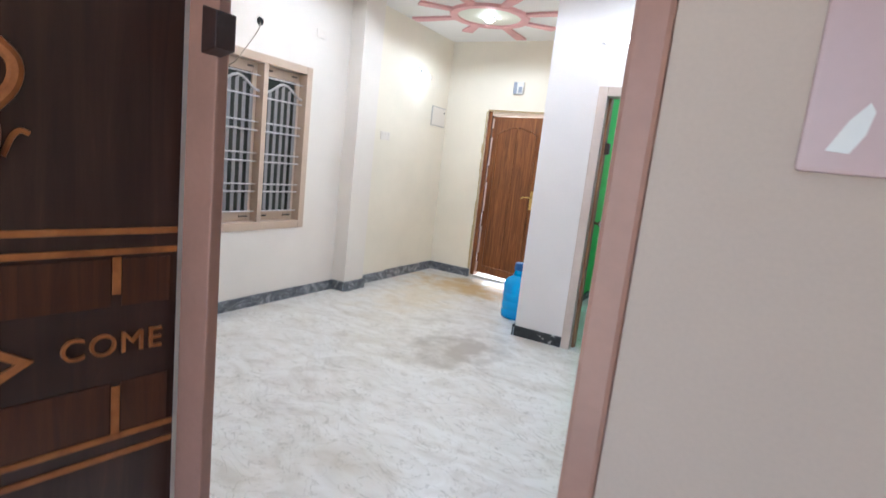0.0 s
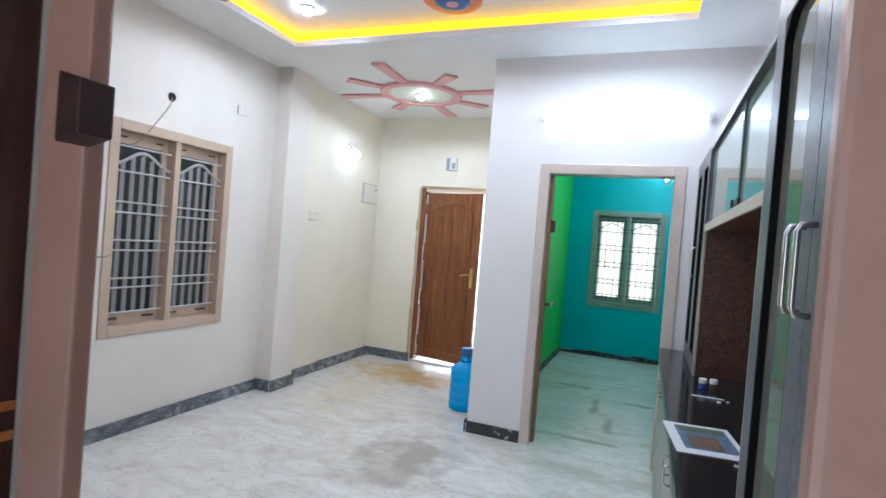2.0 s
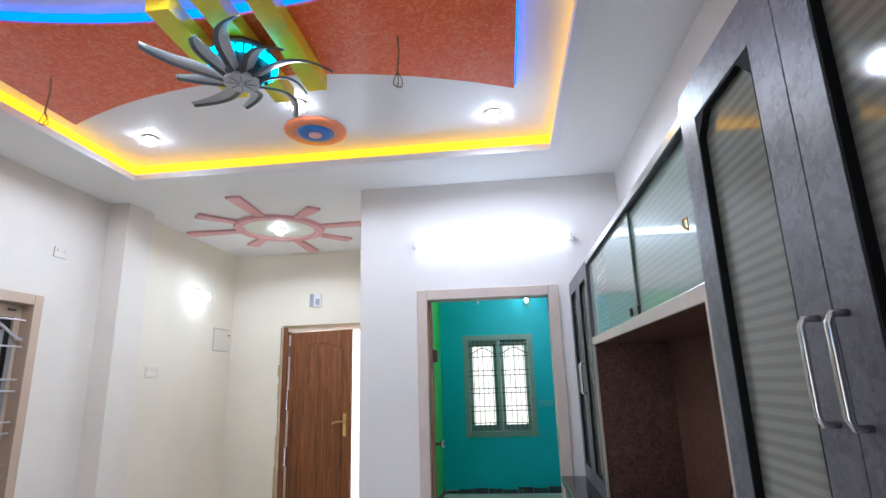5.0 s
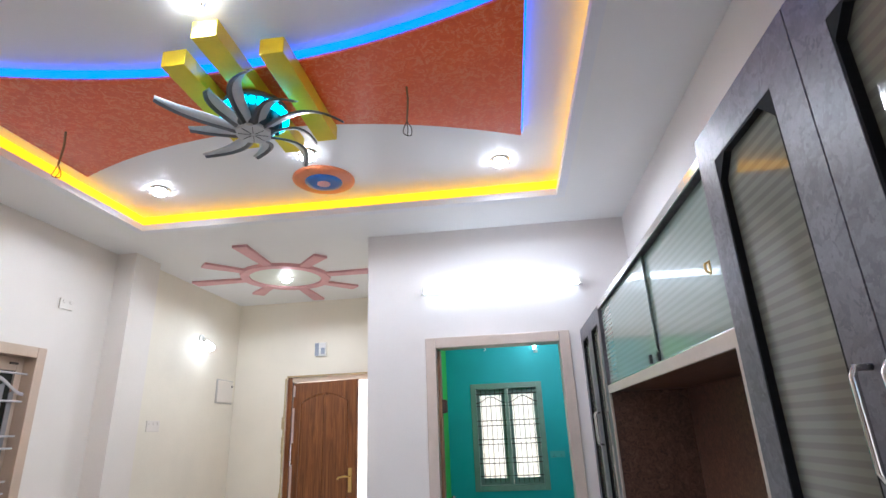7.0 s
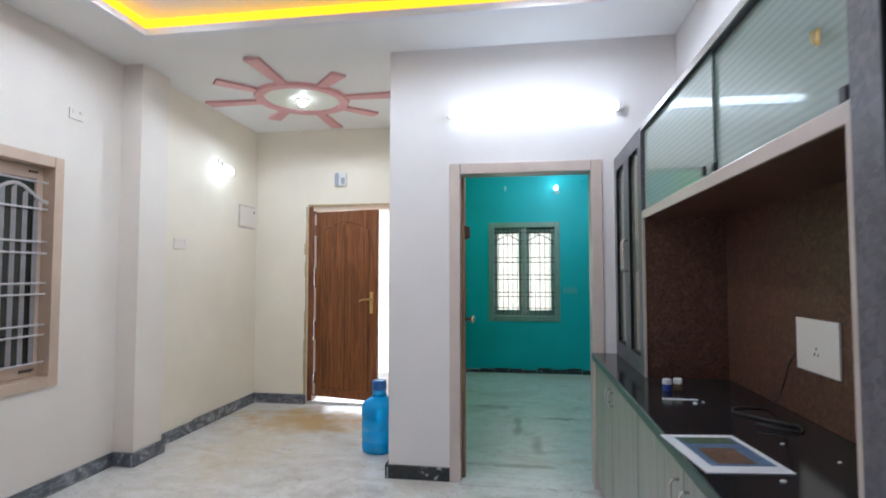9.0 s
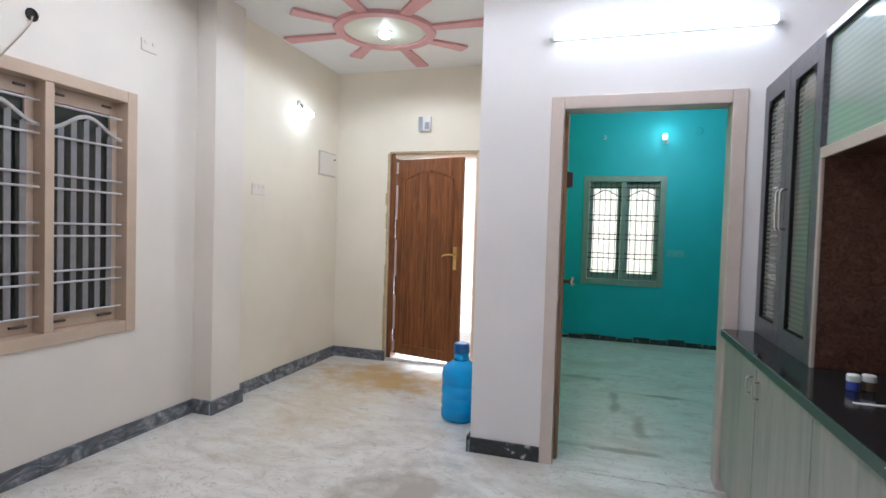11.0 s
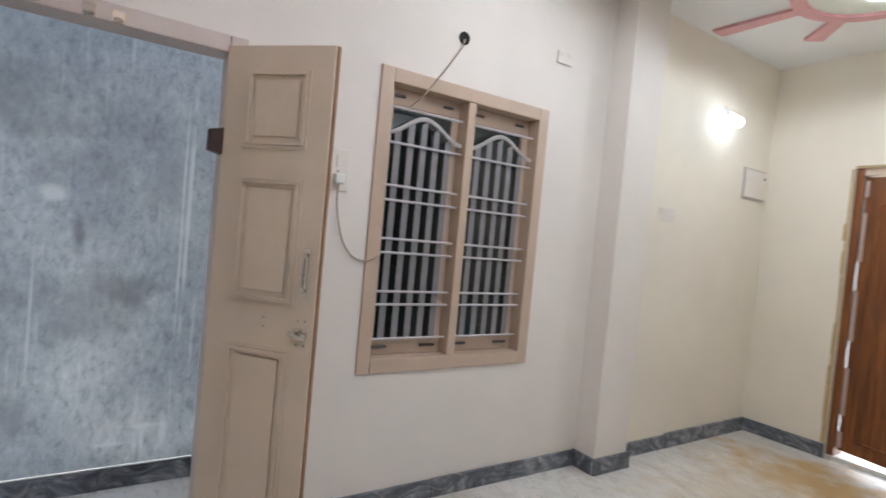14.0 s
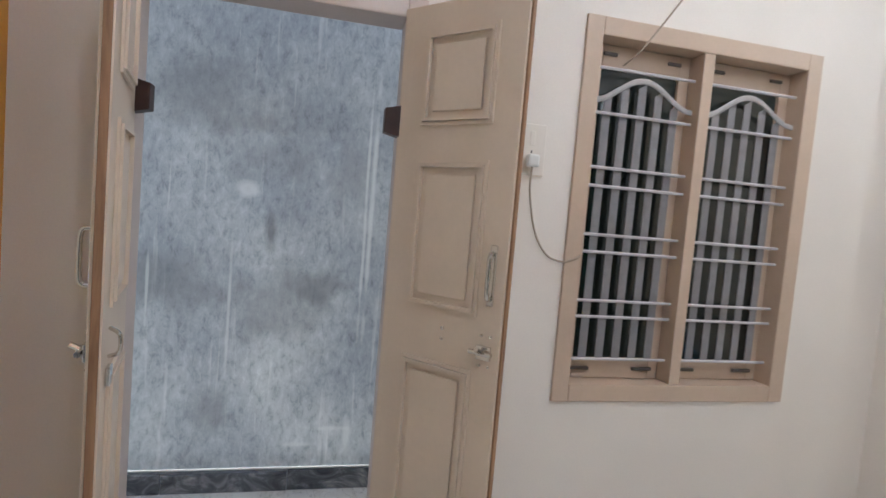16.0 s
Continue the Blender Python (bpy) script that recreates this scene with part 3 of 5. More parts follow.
# ---- doors and windows ----
def frame_set(name, along, at, a0, a1, z1, width, depth, material, label, z0=0.0, sill=False):
    """An opening's surround: posts and head, of that width, over the range depth across the wall."""
    def pc(bm, u0, u1, w0, w1):
        if along == "x":
            return box(bm, u0, u1, depth[0], depth[1], w0, w1, 0.006)
        return box(bm, depth[0], depth[1], u0, u1, w0, w1, 0.006)
    root = tagged(new(name), label, kind="structure")
    part("post", pc(bmesh.new(), a0, a0 + width, z0, z1), material, root)
    part("post", pc(bmesh.new(), a1 - width, a1, z0, z1), material, root)
    part("head", pc(bmesh.new(), a0 + width + 0.001, a1 - width - 0.001, z1 - width, z1), material, root)
    if sill:
        part("sill", pc(bmesh.new(), a0 + width + 0.001, a1 - width - 0.001, z0, z0 + width), material, root)
    return root


def stop_block(m, label="dark brown wooden stop block fixed to the door post"):
    bm = bmesh.new()
    box(bm, -0.028, 0.028, -0.026, 0.026, -0.054, 0.054, 0.004)
    for v in bm.verts:
        if v.co.x > 0:
            v.co.z *= 0.78
    b = part("stop_block", bm, M_BLOCK)
    b.matrix_world = m
    return tagged(b, label, "stop block", "door stop blocks")


# first doorway
fr = tagged(new("door_frame_1"), "brown-pink enamelled door frame", kind="structure")
part("post", one_box(-1.265, -1.155, 0.93, 0.964, 0, 2.205, bevel=0.006), M_JAMB, fr)
part("post", one_box(-0.205, -0.1505, 0.843, 0.874, 0, 2.205, bevel=0.008), M_JAMB, fr)
part("head", one_box(-1.154, -0.206, 0.85, 0.964, 2.12, 2.205, bevel=0.006), M_JAMB, fr)
stop_block(pose(-1.118, 0.903, 1.690) @ Matrix.Diagonal((0.9, 1.02, 0.95, 1)))

LEN = 1.10


def come_leaf():
    d = thing("door_1", pose(-1.30, 0.945, 0.02, 0, 0, -9), "dark lacquered door leaf, open, with gilded carving and lettering", "door")
    part("panel", one_box(-0.04, 0.0, -LEN, 0, 0, 2.1, bevel=0.004), M_DARKWOOD, d)
    for z in (1.188, 1.138, 0.654, 0.604):
        part("gilded_line", one_box(0.0005, 0.006, -LEN + 0.02, -0.004, z - 0.008, z + 0.008, bevel=0.002), M_GOLD, d)
    for y in (-0.147, -0.40, -0.92):
        part("gilded_line", one_box(0.0005, 0.005, y - 0.010, y + 0.010, 1.03, 1.124, bevel=0.002), M_GOLD, d)
        part("gilded_line", one_box(0.0005, 0.005, y - 0.010, y + 0.010, 0.661, 0.79, bevel=0.002), M_GOLD, d)
    for y0, y1 in ((-0.39, -0.160), (-0.905, -0.695), (-0.135, -0.02)):
        part("inlay", one_box(0.0005, 0.003, y0, y1, 1.00, 1.12, bevel=0.001), M_REDWOOD, d)
        part("inlay", one_box(0.0005, 0.003, y0, y1, 0.665, 0.80, bevel=0.001), M_REDWOOD, d)
    # diamond
    bm = bmesh.new()
    for k in range(4):
        a, b = [(math.cos(math.pi / 2 * (k + j)), math.sin(math.pi / 2 * (k + j))) for j in (0, 1)]
        vs = []
        for x in (0.001, 0.009):
            for q, s in ((a, 1), (b, 1), (b, 0.80), (a, 0.80)):
                vs.append(bm.verts.new((x, -0.485 + q[0] * 0.17 * s, 0.898 + q[1] * 0.105 * s)))
        for f in ((3, 2, 1, 0), (4, 5, 6, 7), (0, 1, 5, 4), (1, 2, 6, 5), (2, 3, 7, 6), (3, 0, 4, 7)):
            bm.faces.new([vs[i] for i in f])
    bmesh.ops.recalc_face_normals(bm, faces=bm.faces)
    part("diamond", bm, M_GOLD, d)
    # carved flourish
    part("flourish", tube(smooth_line([(0.012, -0.428, 1.270), (0.016, -0.388, 1.350), (0.016, -0.381, 1.410), (0.014, -0.403, 1.450), (0.012, -0.428, 1.460)]), 0.014), M_GOLD, d)
    part("flourish", tube(smooth_line([(0.012, -0.393, 1.430), (0.012, -0.348, 1.490), (0.014, -0.343, 1.540), (0.012, -0.373, 1.575)]), 0.015), M_GOLD, d)
    part("curl", tube(smooth_line([(0.008, -0.363, 1.350), (0.008, -0.348, 1.390), (0.008, -0.333, 1.405), (0.008, -0.318, 1.400)]), 0.006), M_GOLD, d)
    cu = bpy.data.curves.new("lettering", "FONT")
    cu.body, cu.size, cu.extrude, cu.bevel_depth, cu.offset = "COME", 0.078, 0.006, 0.0, 0.0
    cu.space_character = 1.10
    tmp = new("lettering_source", cu)
    me = bpy.data.meshes.new_from_object(tmp.evaluated_get(bpy.context.evaluated_depsgraph_get()))
    bpy.data.objects.remove(tmp)
    me.materials.clear()
    me.materials.append(M_GOLD)
    t = new("lettering", me)
    t.parent = d
    t.matrix_basis = pose(0.004, -0.268, 0.879, 90, 0, 90)
    tagged(t, "gilded raised letters reading COME")
    return d


come_leaf()

# left doorway with two leaves
frame_set("door_frame_2", "y", 0, LDOOR[0], LDOOR[1], LDOOR[2], 0.07, (LEFT - 0.13, LEFT + 0.014), M_CASING, "beige enamelled double door frame")
stop_block(pose(LEFT + 0.0, 1.312, 1.685, 0, 0, 90))
stop_block(pose(LEFT + 0.0, 2.108, 1.702, 0, 0, -90))


def panel_leaf(name, m, face, width, label):
    """A narrow leaf from its hinge along +x, with three raised panels on both faces."""
    d = thing(name, m, label, "door")
    h = 2.065
    part("board", one_box(0, width, -0.0165, 0.0165, 0, h, bevel=0.003), M_LEAF, d)
    part("edge", one_box(width + 0.0005, width + 0.008, -0.009, 0.012, 0, h, bevel=0.003), M_EDGE, d, "raw brown wooden edge")
    for s in (-1, 1):
        for z0, z1 in ((0.12, 0.885), (1.057, 1.549), (1.663, 1.973)):
            for i, (g, t) in enumerate(((0.0, 0.008), (0.013, 0.015))):
                bm = bmesh.new()
                a, b, w = 0.103 + g, width - 0.090 - g, 0.011
                y0, y1 = sorted((s * 0.0175, s * (0.0175 + t)))
                for q in ((a, b, z0 + g, z0 + g + w), (a, b, z1 - g - w, z1 - g), (a, a + w, z0 + g + w, z1 - g - w), (b - w, b, z0 + g + w, z1 - g - w)):
                    box(bm, q[0], q[1], y0, y1, q[2], q[3], 0.0)
                part("panel_moulding", bm, M_LEAF, d)
            bm = one_box(0.103 + 0.045, width - 0.090 - 0.045, *sorted((s * 0.0172, s * 0.024)), z0 + 0.045, z1 - 0.045, bevel=0.004)
            part("raised_panel", bm, M_LEAF, d)
    y = face
    hx = width - 0.045
    part("pull_handle", tube(smooth_line([(hx, y * 0.019, 1.12), (hx, y * 0.042, 1.13), (hx, y * 0.045, 1.19), (hx, y * 0.042, 1.255), (hx, y * 0.019, 1.265)]), 0.007), M_CHROME, d, "chrome pull handle", True)
    part("handle_plate", one_box(hx - 0.012, hx + 0.012, *sorted((y * 0.018, y * 0.023)), 1.10, 1.29, bevel=0.003), M_CHROME, d)
    lock = part("latch", one_box(hx - 0.03, hx + 0.02, *sorted((y * 0.018, y * 0.028)), 0.930, 0.975, bevel=0.003), M_CHROME, d, "chrome sliding latch")
    part("bolt", tube([(hx - 0.05, y * 0.036, 0.953), (hx + 0.03, y * 0.036, 0.953)], 0.008), M_CHROME, lock)
    part("knob", tube([(hx - 0.01, y * 0.03, 0.953), (hx - 0.01, y * 0.06, 0.970)], 0.008), M_CHROME, lock)
    for z in (0.91, 1.005):
        for dx in (-0.02, 0.012):
            s_ = part("screw", lathe([(0.005, 0), (0.005, 0.003), (0.002, 0.005)], 10), M_CHROME, lock)
            s_.matrix_basis = pose(hx + dx, y * 0.018, z, 90 if y < 0 else -90)
    for k in (0, 1):
        s_ = part("screw", lathe([(0.006, 0), (0.006, 0.003), (0.002, 0.005)], 10), M_CHROME, d)
        s_.matrix_basis = pose(width * 0.55, y * 0.018, 0.965 + 0.035 * k, 90 if y < 0 else -90)
    return d


panel_leaf("door_2", pose(LEFT + 0.008, 2.140, 0.02, 0, 0, 42), -1, 0.475, "cream panelled door leaf, open, with chrome handle and latch")
ll = panel_leaf("door_3", pose(LEFT + 0.008, 1.278, 0.02, 0, 0, 11.5), -1, 0.455, "cream panelled door leaf, open, standing edge-on to the room")
part("hasp", one_box(0.35, 0.395, 0.018, 0.03, 0.855, 0.905, bevel=0.003), M_CHROME, ll, "chrome hasp and lock")
part("hasp_ring", tube(smooth_line([(0.36, 0.02, 0.925), (0.37, 0.045, 0.94), (0.37, 0.045, 0.985), (0.35, 0.02, 1.0)]), 0.006), M_CHROME, ll)


def grill_window(name, along, m, W, H, frame_mat, frame_w, label, glass, latches, iron):
    """A two-light window: local x across, y out of the room, z up from the sill, with an iron grill and casements."""
    root = tagged(new(name), label, kind="structure")
    root.matrix_world = m
    f = frame_w
    mid = 0.05
    cas = part("window_frame", one_box(0, f, -0.012, 0.12, 0, H, bevel=0.005), frame_mat, root)
    part("window_frame", one_box(W - f, W, -0.012, 0.12, 0, H, bevel=0.005), frame_mat, root)
    part("window_frame", one_box(f + 0.001, W - f - 0.001, -0.012, 0.12, H - f, H, bevel=0.005), frame_mat, root)
    part("window_sill", one_box(f + 0.001, W - f - 0.001, -0.012, 0.12, 0, f, bevel=0.005), frame_mat, root)
    part("mullion", one_box(W / 2 - mid / 2, W / 2 + mid / 2, -0.008, 0.12, f + 0.001, H - f - 0.001, bevel=0.004), frame_mat, root)
    for a, b in ((f, W / 2 - mid / 2), (W / 2 + mid / 2, W - f)):
        z0, z1, w = f, H - f, b - a
        top = z0 + (z1 - z0) / 1.36 * 1.19
        # casement behind the grill
        c, rw = (0.052, 0.086) if glass is M_PANE else (0.05, 0.085)
        sash = part("casement", one_box(a + 0.002, a + c, 0.075, 0.11, z0 + 0.002, z1 - 0.002, bevel=0.003), frame_mat, root)
        part("stile", one_box(b - c, b - 0.002, 0.075, 0.11, z0 + 0.002, z1 - 0.002, bevel=0.003), frame_mat, sash)
        part("rail", one_box(a + c, b - c, 0.075, 0.11, z0 + 0.002, z0 + rw, bevel=0.003), frame_mat, sash)
        part("rail", one_box(a + c, b - c, 0.075, 0.11, z1 - rw, z1 - 0.002, bevel=0.003), frame_mat, sash)
        g = part("pane", one_box(a + c, b - c, 0.090, 0.094, z0 + rw, z1 - rw), glass, sash)
        if glass is M_PANE:
            g.visible_shadow = False
        if latches:
            for u, s in ((a + 0.03, 1), (b - 0.13, 1)):
                part("latch", one_box(u, u + 0.09, 0.060, 0.074, z0 + 0.038, z0 + 0.052, bevel=0.003), M_LATCH, sash, "tarnished stay latch")
                part("latch", one_box(u + 0.02, u + 0.08, 0.064, 0.074, z1 - 0.046, z1 - 0.032, bevel=0.003), M_LATCH, sash)
        # iron grill
        n = 6
        for i in range(1, n):
            u = a + w * i / n
            hh = z1 + 0.01 if iron is M_IRON else top - 0.05 + 0.085 * (0.5 - 0.5 * math.cos(2 * math.pi * i / n))
            hw = 0.017 if iron is M_BARS else 0.004
            bm = box(bmesh.new(), u - hw, u + hw, 0.0465, 0.0505, z0 + (0.09 if iron is M_BARS else 0.03), hh - 0.030)
            for v in bm.verts:
                if v.co.z > z0 + 0.1 and v.co.x > u:
                    v.co.z += 0.022
            part("grill_bar", bm, M_BARGREY if iron is M_BARS else iron, root, "wide flat grey bar" if iron is M_BARS else "")
        k_ = (z1 - z0) / 1.36
        rows = [z0 + q * k_ + (0.028 if iron is M_IRON else 0) for q in (0.092, 0.267, 0.333, 0.53, 0.60, 0.794, 0.867, 1.08, 1.255)]
        for z in rows:
            part("grill_bar", tube([(a, 0.037, z), (b, 0.037, z)], 0.0065, 6), iron, root)
        arch = [(a + w * k / 12, 0.037, top - 0.055 + 0.085 * (0.5 - 0.5 * math.cos(2 * math.pi * k / 12))) for k in range(13)]
        if iron is M_BARS:
            bm = tube(smooth_line(arch, 2), 0.010, 8)
            for v in bm.verts:
                v.co.y = 0.037 + (v.co.y - 0.037) * 0.4
                v.co.z += (v.co.z - top) * 0.15
            part("grill_arch", bm, M_ARCH, root, "grey-white flat iron arch")
        else:
            part("grill_arch", tube(smooth_line([(x, y, z + 0.02) for x, y, z in arch], 2), 0.007, 6), iron, root, "dark iron arch")

    return root


grill_window("window_1", "y", Matrix.Translation((LEFT, WIN[0], WIN[2])) @ pose(0, 0, 0, 0, 0, 90), WIN[1] - WIN[0], WIN[3] - WIN[2], M_WINCASE, 0.07,
             "tan framed two-light window with white iron grill and dark glass", M_DARKGLASS, True, M_BARS)
grill_window("window_2", "x", pose(BWIN[0], BED, BWIN[2]), BWIN[1] - BWIN[0], BWIN[3] - BWIN[2], M_GREENCASE, 0.075,
             "two-light bedroom window with dark grill, daylight behind", M_PANE, False, M_IRON)

# bedroom doorway
for y_, a_, b_ in ((BACK - 0.012, -1.09, -0.21), (BACK + 0.134, -1.09, -0.21)):
    structure("trim", one_box(a_, b_, y_, y_ + 0.005, 0, 0.0012), M_DARKGAP, "dark joint across the bedroom doorway floor")
frame_set("door_frame_3", "x", 0, -1.17, -0.13, 2.20, 0.075, (BACK - 0.016, BACK + 0.135), M_CASING, "beige-pink enamelled bedroom door frame")
part_ = part("door_edge", one_box(-1.095, -1.072, BACK + 0.06, BACK + 0.132, 0, 2.12, bevel=0.003), M_EDGE)
tagged(part_, "raw brown wooden rebate of the bedroom door frame", kind="structure")
stop_block(pose(-1.066, BACK + 0.09, 1.72))
knob = part("round_door_pull", lathe([(0.012, 0), (0.012, 0.03), (0.026, 0.04), (0.028, 0.055), (0.018, 0.066), (0.004, 0.068)], 20), M_CHROME, smooth=True)
knob.matrix_world = pose(-1.072, BACK + 0.115, 1.10, 0, 90, 0)
tagged(knob, "chrome round pull on the bedroom door frame", "door pull")

# entrance
frame_set("door_frame_4", "x", 0, -3.035, -2.055, 2.185, 0.055, (ENTRY + 0.03, ENTRY + 0.17), M_TEAK, "varnished brown entrance door frame, head and right post coloured cream for daylight glare")
# head and right post get cream, daylight glare put into their colour
for ob_ in bpy.data.objects["door_frame_4"].children:
    if ob_.name != "post" and ob_.data.vertices[0].co.x > -3.0:
        ob_.data.materials[0] = M_LEAF
structure("threshold", one_box(-3.03, -2.06, ENTRY + 0.02, ENTRY + 0.25, 0, 0.03, bevel=0.004), M_FLOOR, "marble entrance threshold")


def entrance_leaf():
    d = thing("door_4", pose(-2.975, ENTRY + 0.075, 0.075, 0, 0, -13), "varnished brown teak entrance door, slightly open, with brass handle", "door")
    w, h = 0.795, 2.045
    part("board", one_box(0, w, 0, 0.035, 0, h, bevel=0.004), M_TEAK, d)
    # arched raised field
    arch = [(0.11, 0.10)] + [(w - 0.11, 0.10)] + [(0.11 + (w - 0.22) * (1 - k / 14), h - 0.22 + 0.09 * math.sin(math.pi * k / 14)) for k in range(15)]
    bm = prism(arch, 0, 0.009)
    bm.transform(Matrix(((1, 0, 0, 0), (0, 0, -1, 0.0), (0, 1, 0, 0), (0, 0, 0, 1))))
    part("raised_panel", bm, M_TEAK, d)
    part("panel_moulding", tube([(x, -0.006, z) for x, z in arch] + [(0.11, -0.006, 0.10)], 0.011, 6), M_TEAK, d)
    part("stile_line", one_box(w / 2 - 0.002, w / 2 + 0.002, -0.0105, -0.009, 0.11, h - 0.14), M_DARKWOOD, d)
    hp = part("handle_plate", one_box(w - 0.085, w - 0.045, -0.012, 0.0, 0.93, 1.16, bevel=0.004), M_BRASS, d, "brass lock plate")
    part("lever", tube(smooth_line([(w - 0.065, -0.01, 1.08), (w - 0.065, -0.05, 1.08), (w - 0.10, -0.06, 1.083), (w - 0.16, -0.055, 1.075), (w - 0.185, -0.05, 1.06)]), 0.010), M_BRASS, hp, "brass lever", True)
    for z0, z1 in ((1.90, 2.02), (1.42, 1.78), (0.82, 1.20), (0.26, 0.62), (0.02, 0.14)):
        part("tape", one_box(-0.013, 0.022, -0.006, -0.0015, z0, z1), M_TAPE, d, "pale masking tape strip")
    return d


entrance_leaf()
# daylight in the entrance opening
day = new("entrance_daylight", bpy.data.lights.new("entrance_daylight", "AREA"))
day.data.shape, day.data.size, day.data.size_y = "RECTANGLE", 0.84, 2.05
day.data.energy, day.data.color = 16, (0.95, 0.98, 1.0)
day.matrix_world = look((-2.545, ENTRY + 0.24, 1.08), (-2.545, ENTRY - 1, 0.9))

# outside, seen through openings
structure("backdrop", one_box(-9, 6, 13.0, 13.2, -0.05, 5.5), M_CORR, "pale wall of a neighbouring house")
bm = bmesh.new()
n = 120
row = [(-1.9 + 3.6 * i / n, 11.1 + 0.022 * math.cos(2 * math.pi * 3.6 * i / n / 0.15)) for i in range(n + 1)]
pts = row + [(x, y + 0.02) for x, y in reversed(row)]
lo = [bm.verts.new((x, y, -0.05)) for x, y in pts]
hi = [bm.verts.new((x, y, 3.3)) for x, y in pts]
k = len(pts)
for i in range(k):
    bm.faces.new((lo[i], lo[(i + 1) % k], hi[(i + 1) % k], hi[i]))
for i in range(n):
    bm.faces.new((hi[i], hi[i + 1], hi[k - 2 - i], hi[k - 1 - i]))
bmesh.ops.recalc_face_normals(bm, faces=bm.faces)
tagged(part("corrugated_fence", bm, M_CORR), "cream corrugated sheet fence outside the bedroom window", "fence")

# ---- ceiling decoration ----
CX, PX0, PX1 = -1.74, -3.03, -0.407
far = [(x, 2.943 + 0.322 * ((x - CX) / 1.33) ** 2) for x in np.linspace(PX0, PX1, 41)]
near = [(x, 2.476 - 0.26 * ((x - CX) / 1.33) ** 2) for x in np.linspace(PX1, PX0, 41)]
PZ0 = 3.10
BARZ = 3.022
panel = thing("ceiling_panel", Matrix(), "orange figured bow-tie panel with blue light edge under the ceiling", "ceiling panel")
part("panel", prism([(float(x), float(y)) for x, y in far + near], PZ0, INNER), M_RED, panel)


def ribbon(line, z0, z1, thick, side):
    out = [(float(x), float(y)) for x, y in line]
    return prism(out + [(x + side[0] * thick, y + side[1] * thick) for x, y in reversed(out)], z0, z1)


part("light_strip", ribbon(near, PZ0 + 0.012, INNER - 0.002, 0.012, (0, -1)), M_BLUELED, panel, "glowing blue light strip")
part("light_strip", ribbon([(PX1, near[0][1] + 0.01), (PX1, far[-1][1] - 0.01)], PZ0 + 0.015, INNER - 0.002, 0.010, (1, 0)), M_BLUELED, panel, "glowing blue light strip")

for x, ya, yb in ((-1.857, 2.30, 2.99), (-1.642, 2.165, 3.07), (-1.431, 2.30, 2.99)):
    b = part("ceiling_bar", one_box(x - 0.052, x + 0.052, ya, yb, BARZ, PZ0 - 0.0005, bevel=0.003), M_YELLOW)
    tagged(b, "glossy yellow bar under the ceiling panel", "ceiling bar", "yellow ceiling bars")

ros = thing("ceiling_rosette", pose(-1.687, 3.66, INNER), "round orange and blue ceiling rosette", "ceiling rosette")
for r, z, mt, lb in ((0.20, 0.022, M_SALMON, "orange rim"), (0.125, 0.032, M_BLUE, "blue dish"), (0.045, 0.040, M_PINK, "pink boss")):
    part("disc", lathe([(r, 0), (r, -z * 0.5), (r * 0.93, -z * 0.9), (r * 0.7, -z)], 48), mt, ros, lb, True)


def downlight(x, y, z, power=1.0):
    d = thing("ceiling_spotlight", pose(x, y, z), "small glass ceiling spotlight, lit", "spotlight", "ceiling spotlights")
    part("ring", lathe([(0.062, 0), (0.062, -0.006), (0.045, -0.012), (0.032, -0.012)], 28), M_CHROME, d, "", True)
    part("lens", lathe([(0.030, -0.0125), (0.040, -0.022), (0.036, -0.040), (0.015, -0.050)], 24), M_SPOTGLOW, d, "glowing faceted glass")
    for k in range(6):
        a = k * math.pi / 3
        part("petal", tube([(0.044 * math.cos(a), 0.044 * math.sin(a), -0.012), (0.058 * math.cos(a), 0.058 * math.sin(a), -0.034)], 0.010, 6), M_PANE, d)
    lamp = new("spot_lamp", bpy.data.lights.new("spot_lamp", "SPOT"))
    lamp.data.spot_size, lamp.data.spot_blend = radians(170), 0.35
    lamp.data.energy, lamp.data.shadow_soft_size, lamp.data.color = SPOT * power, 0.04, (0.96, 0.98, 1.0)
    lamp.location = (x, y, z - 0.068)
    return d


for x, y, k in ((-0.532, 3.615, 1.0), (-2.785, 3.576, 1.0), (-1.666, 3.307, 1.0), (-1.67, 2.09, 0.95)):
    downlight(x, y, INNER, k)
downlight(-2.645, 5.345, CEIL - 0.02, 1.1)

sunm = thing("ceiling_sun", pose(-2.65, 5.345, CEIL), "pink sun-shaped ceiling moulding with pale centre", "ceiling moulding")
part("disc", lathe([(0.342, 0), (0.342, -0.010), (0.31, -0.016)], 56), M_SUNWHITE, sunm, "pale disc")
bm = bmesh.new()
k = 56
rg = [[bm.verts.new((r * math.cos(2 * math.pi * i / k), r * math.sin(2 * math.pi * i / k), z)) for i in range(k)] for r, z in ((0.333, -0.001), (0.338, -0.030), (0.415, -0.030), (0.425, -0.001))]
for a in range(4):
    for i in range(k):
        bm.faces.new((rg[a][i], rg[a][(i + 1) % k], rg[(a + 1) % 4][(i + 1) % k], rg[(a + 1) % 4][i]))
bmesh.ops.recalc_face_normals(bm, faces=bm.faces)
part("ring", bm, M_PINK, sunm, "pink ring")
for i in range(8):
    a = math.radians(45 * i)
    r1 = 0.93 if i % 2 == 0 else 0.76
    bm = prism([(0.42, -0.043), (r1, -0.062), (r1, 0.062), (0.42, 0.043)], -0.022, -0.001)
    bm.transform(Matrix.Rotation(a, 4, "Z"))
    part("ray", bm, M_PINK, sunm)


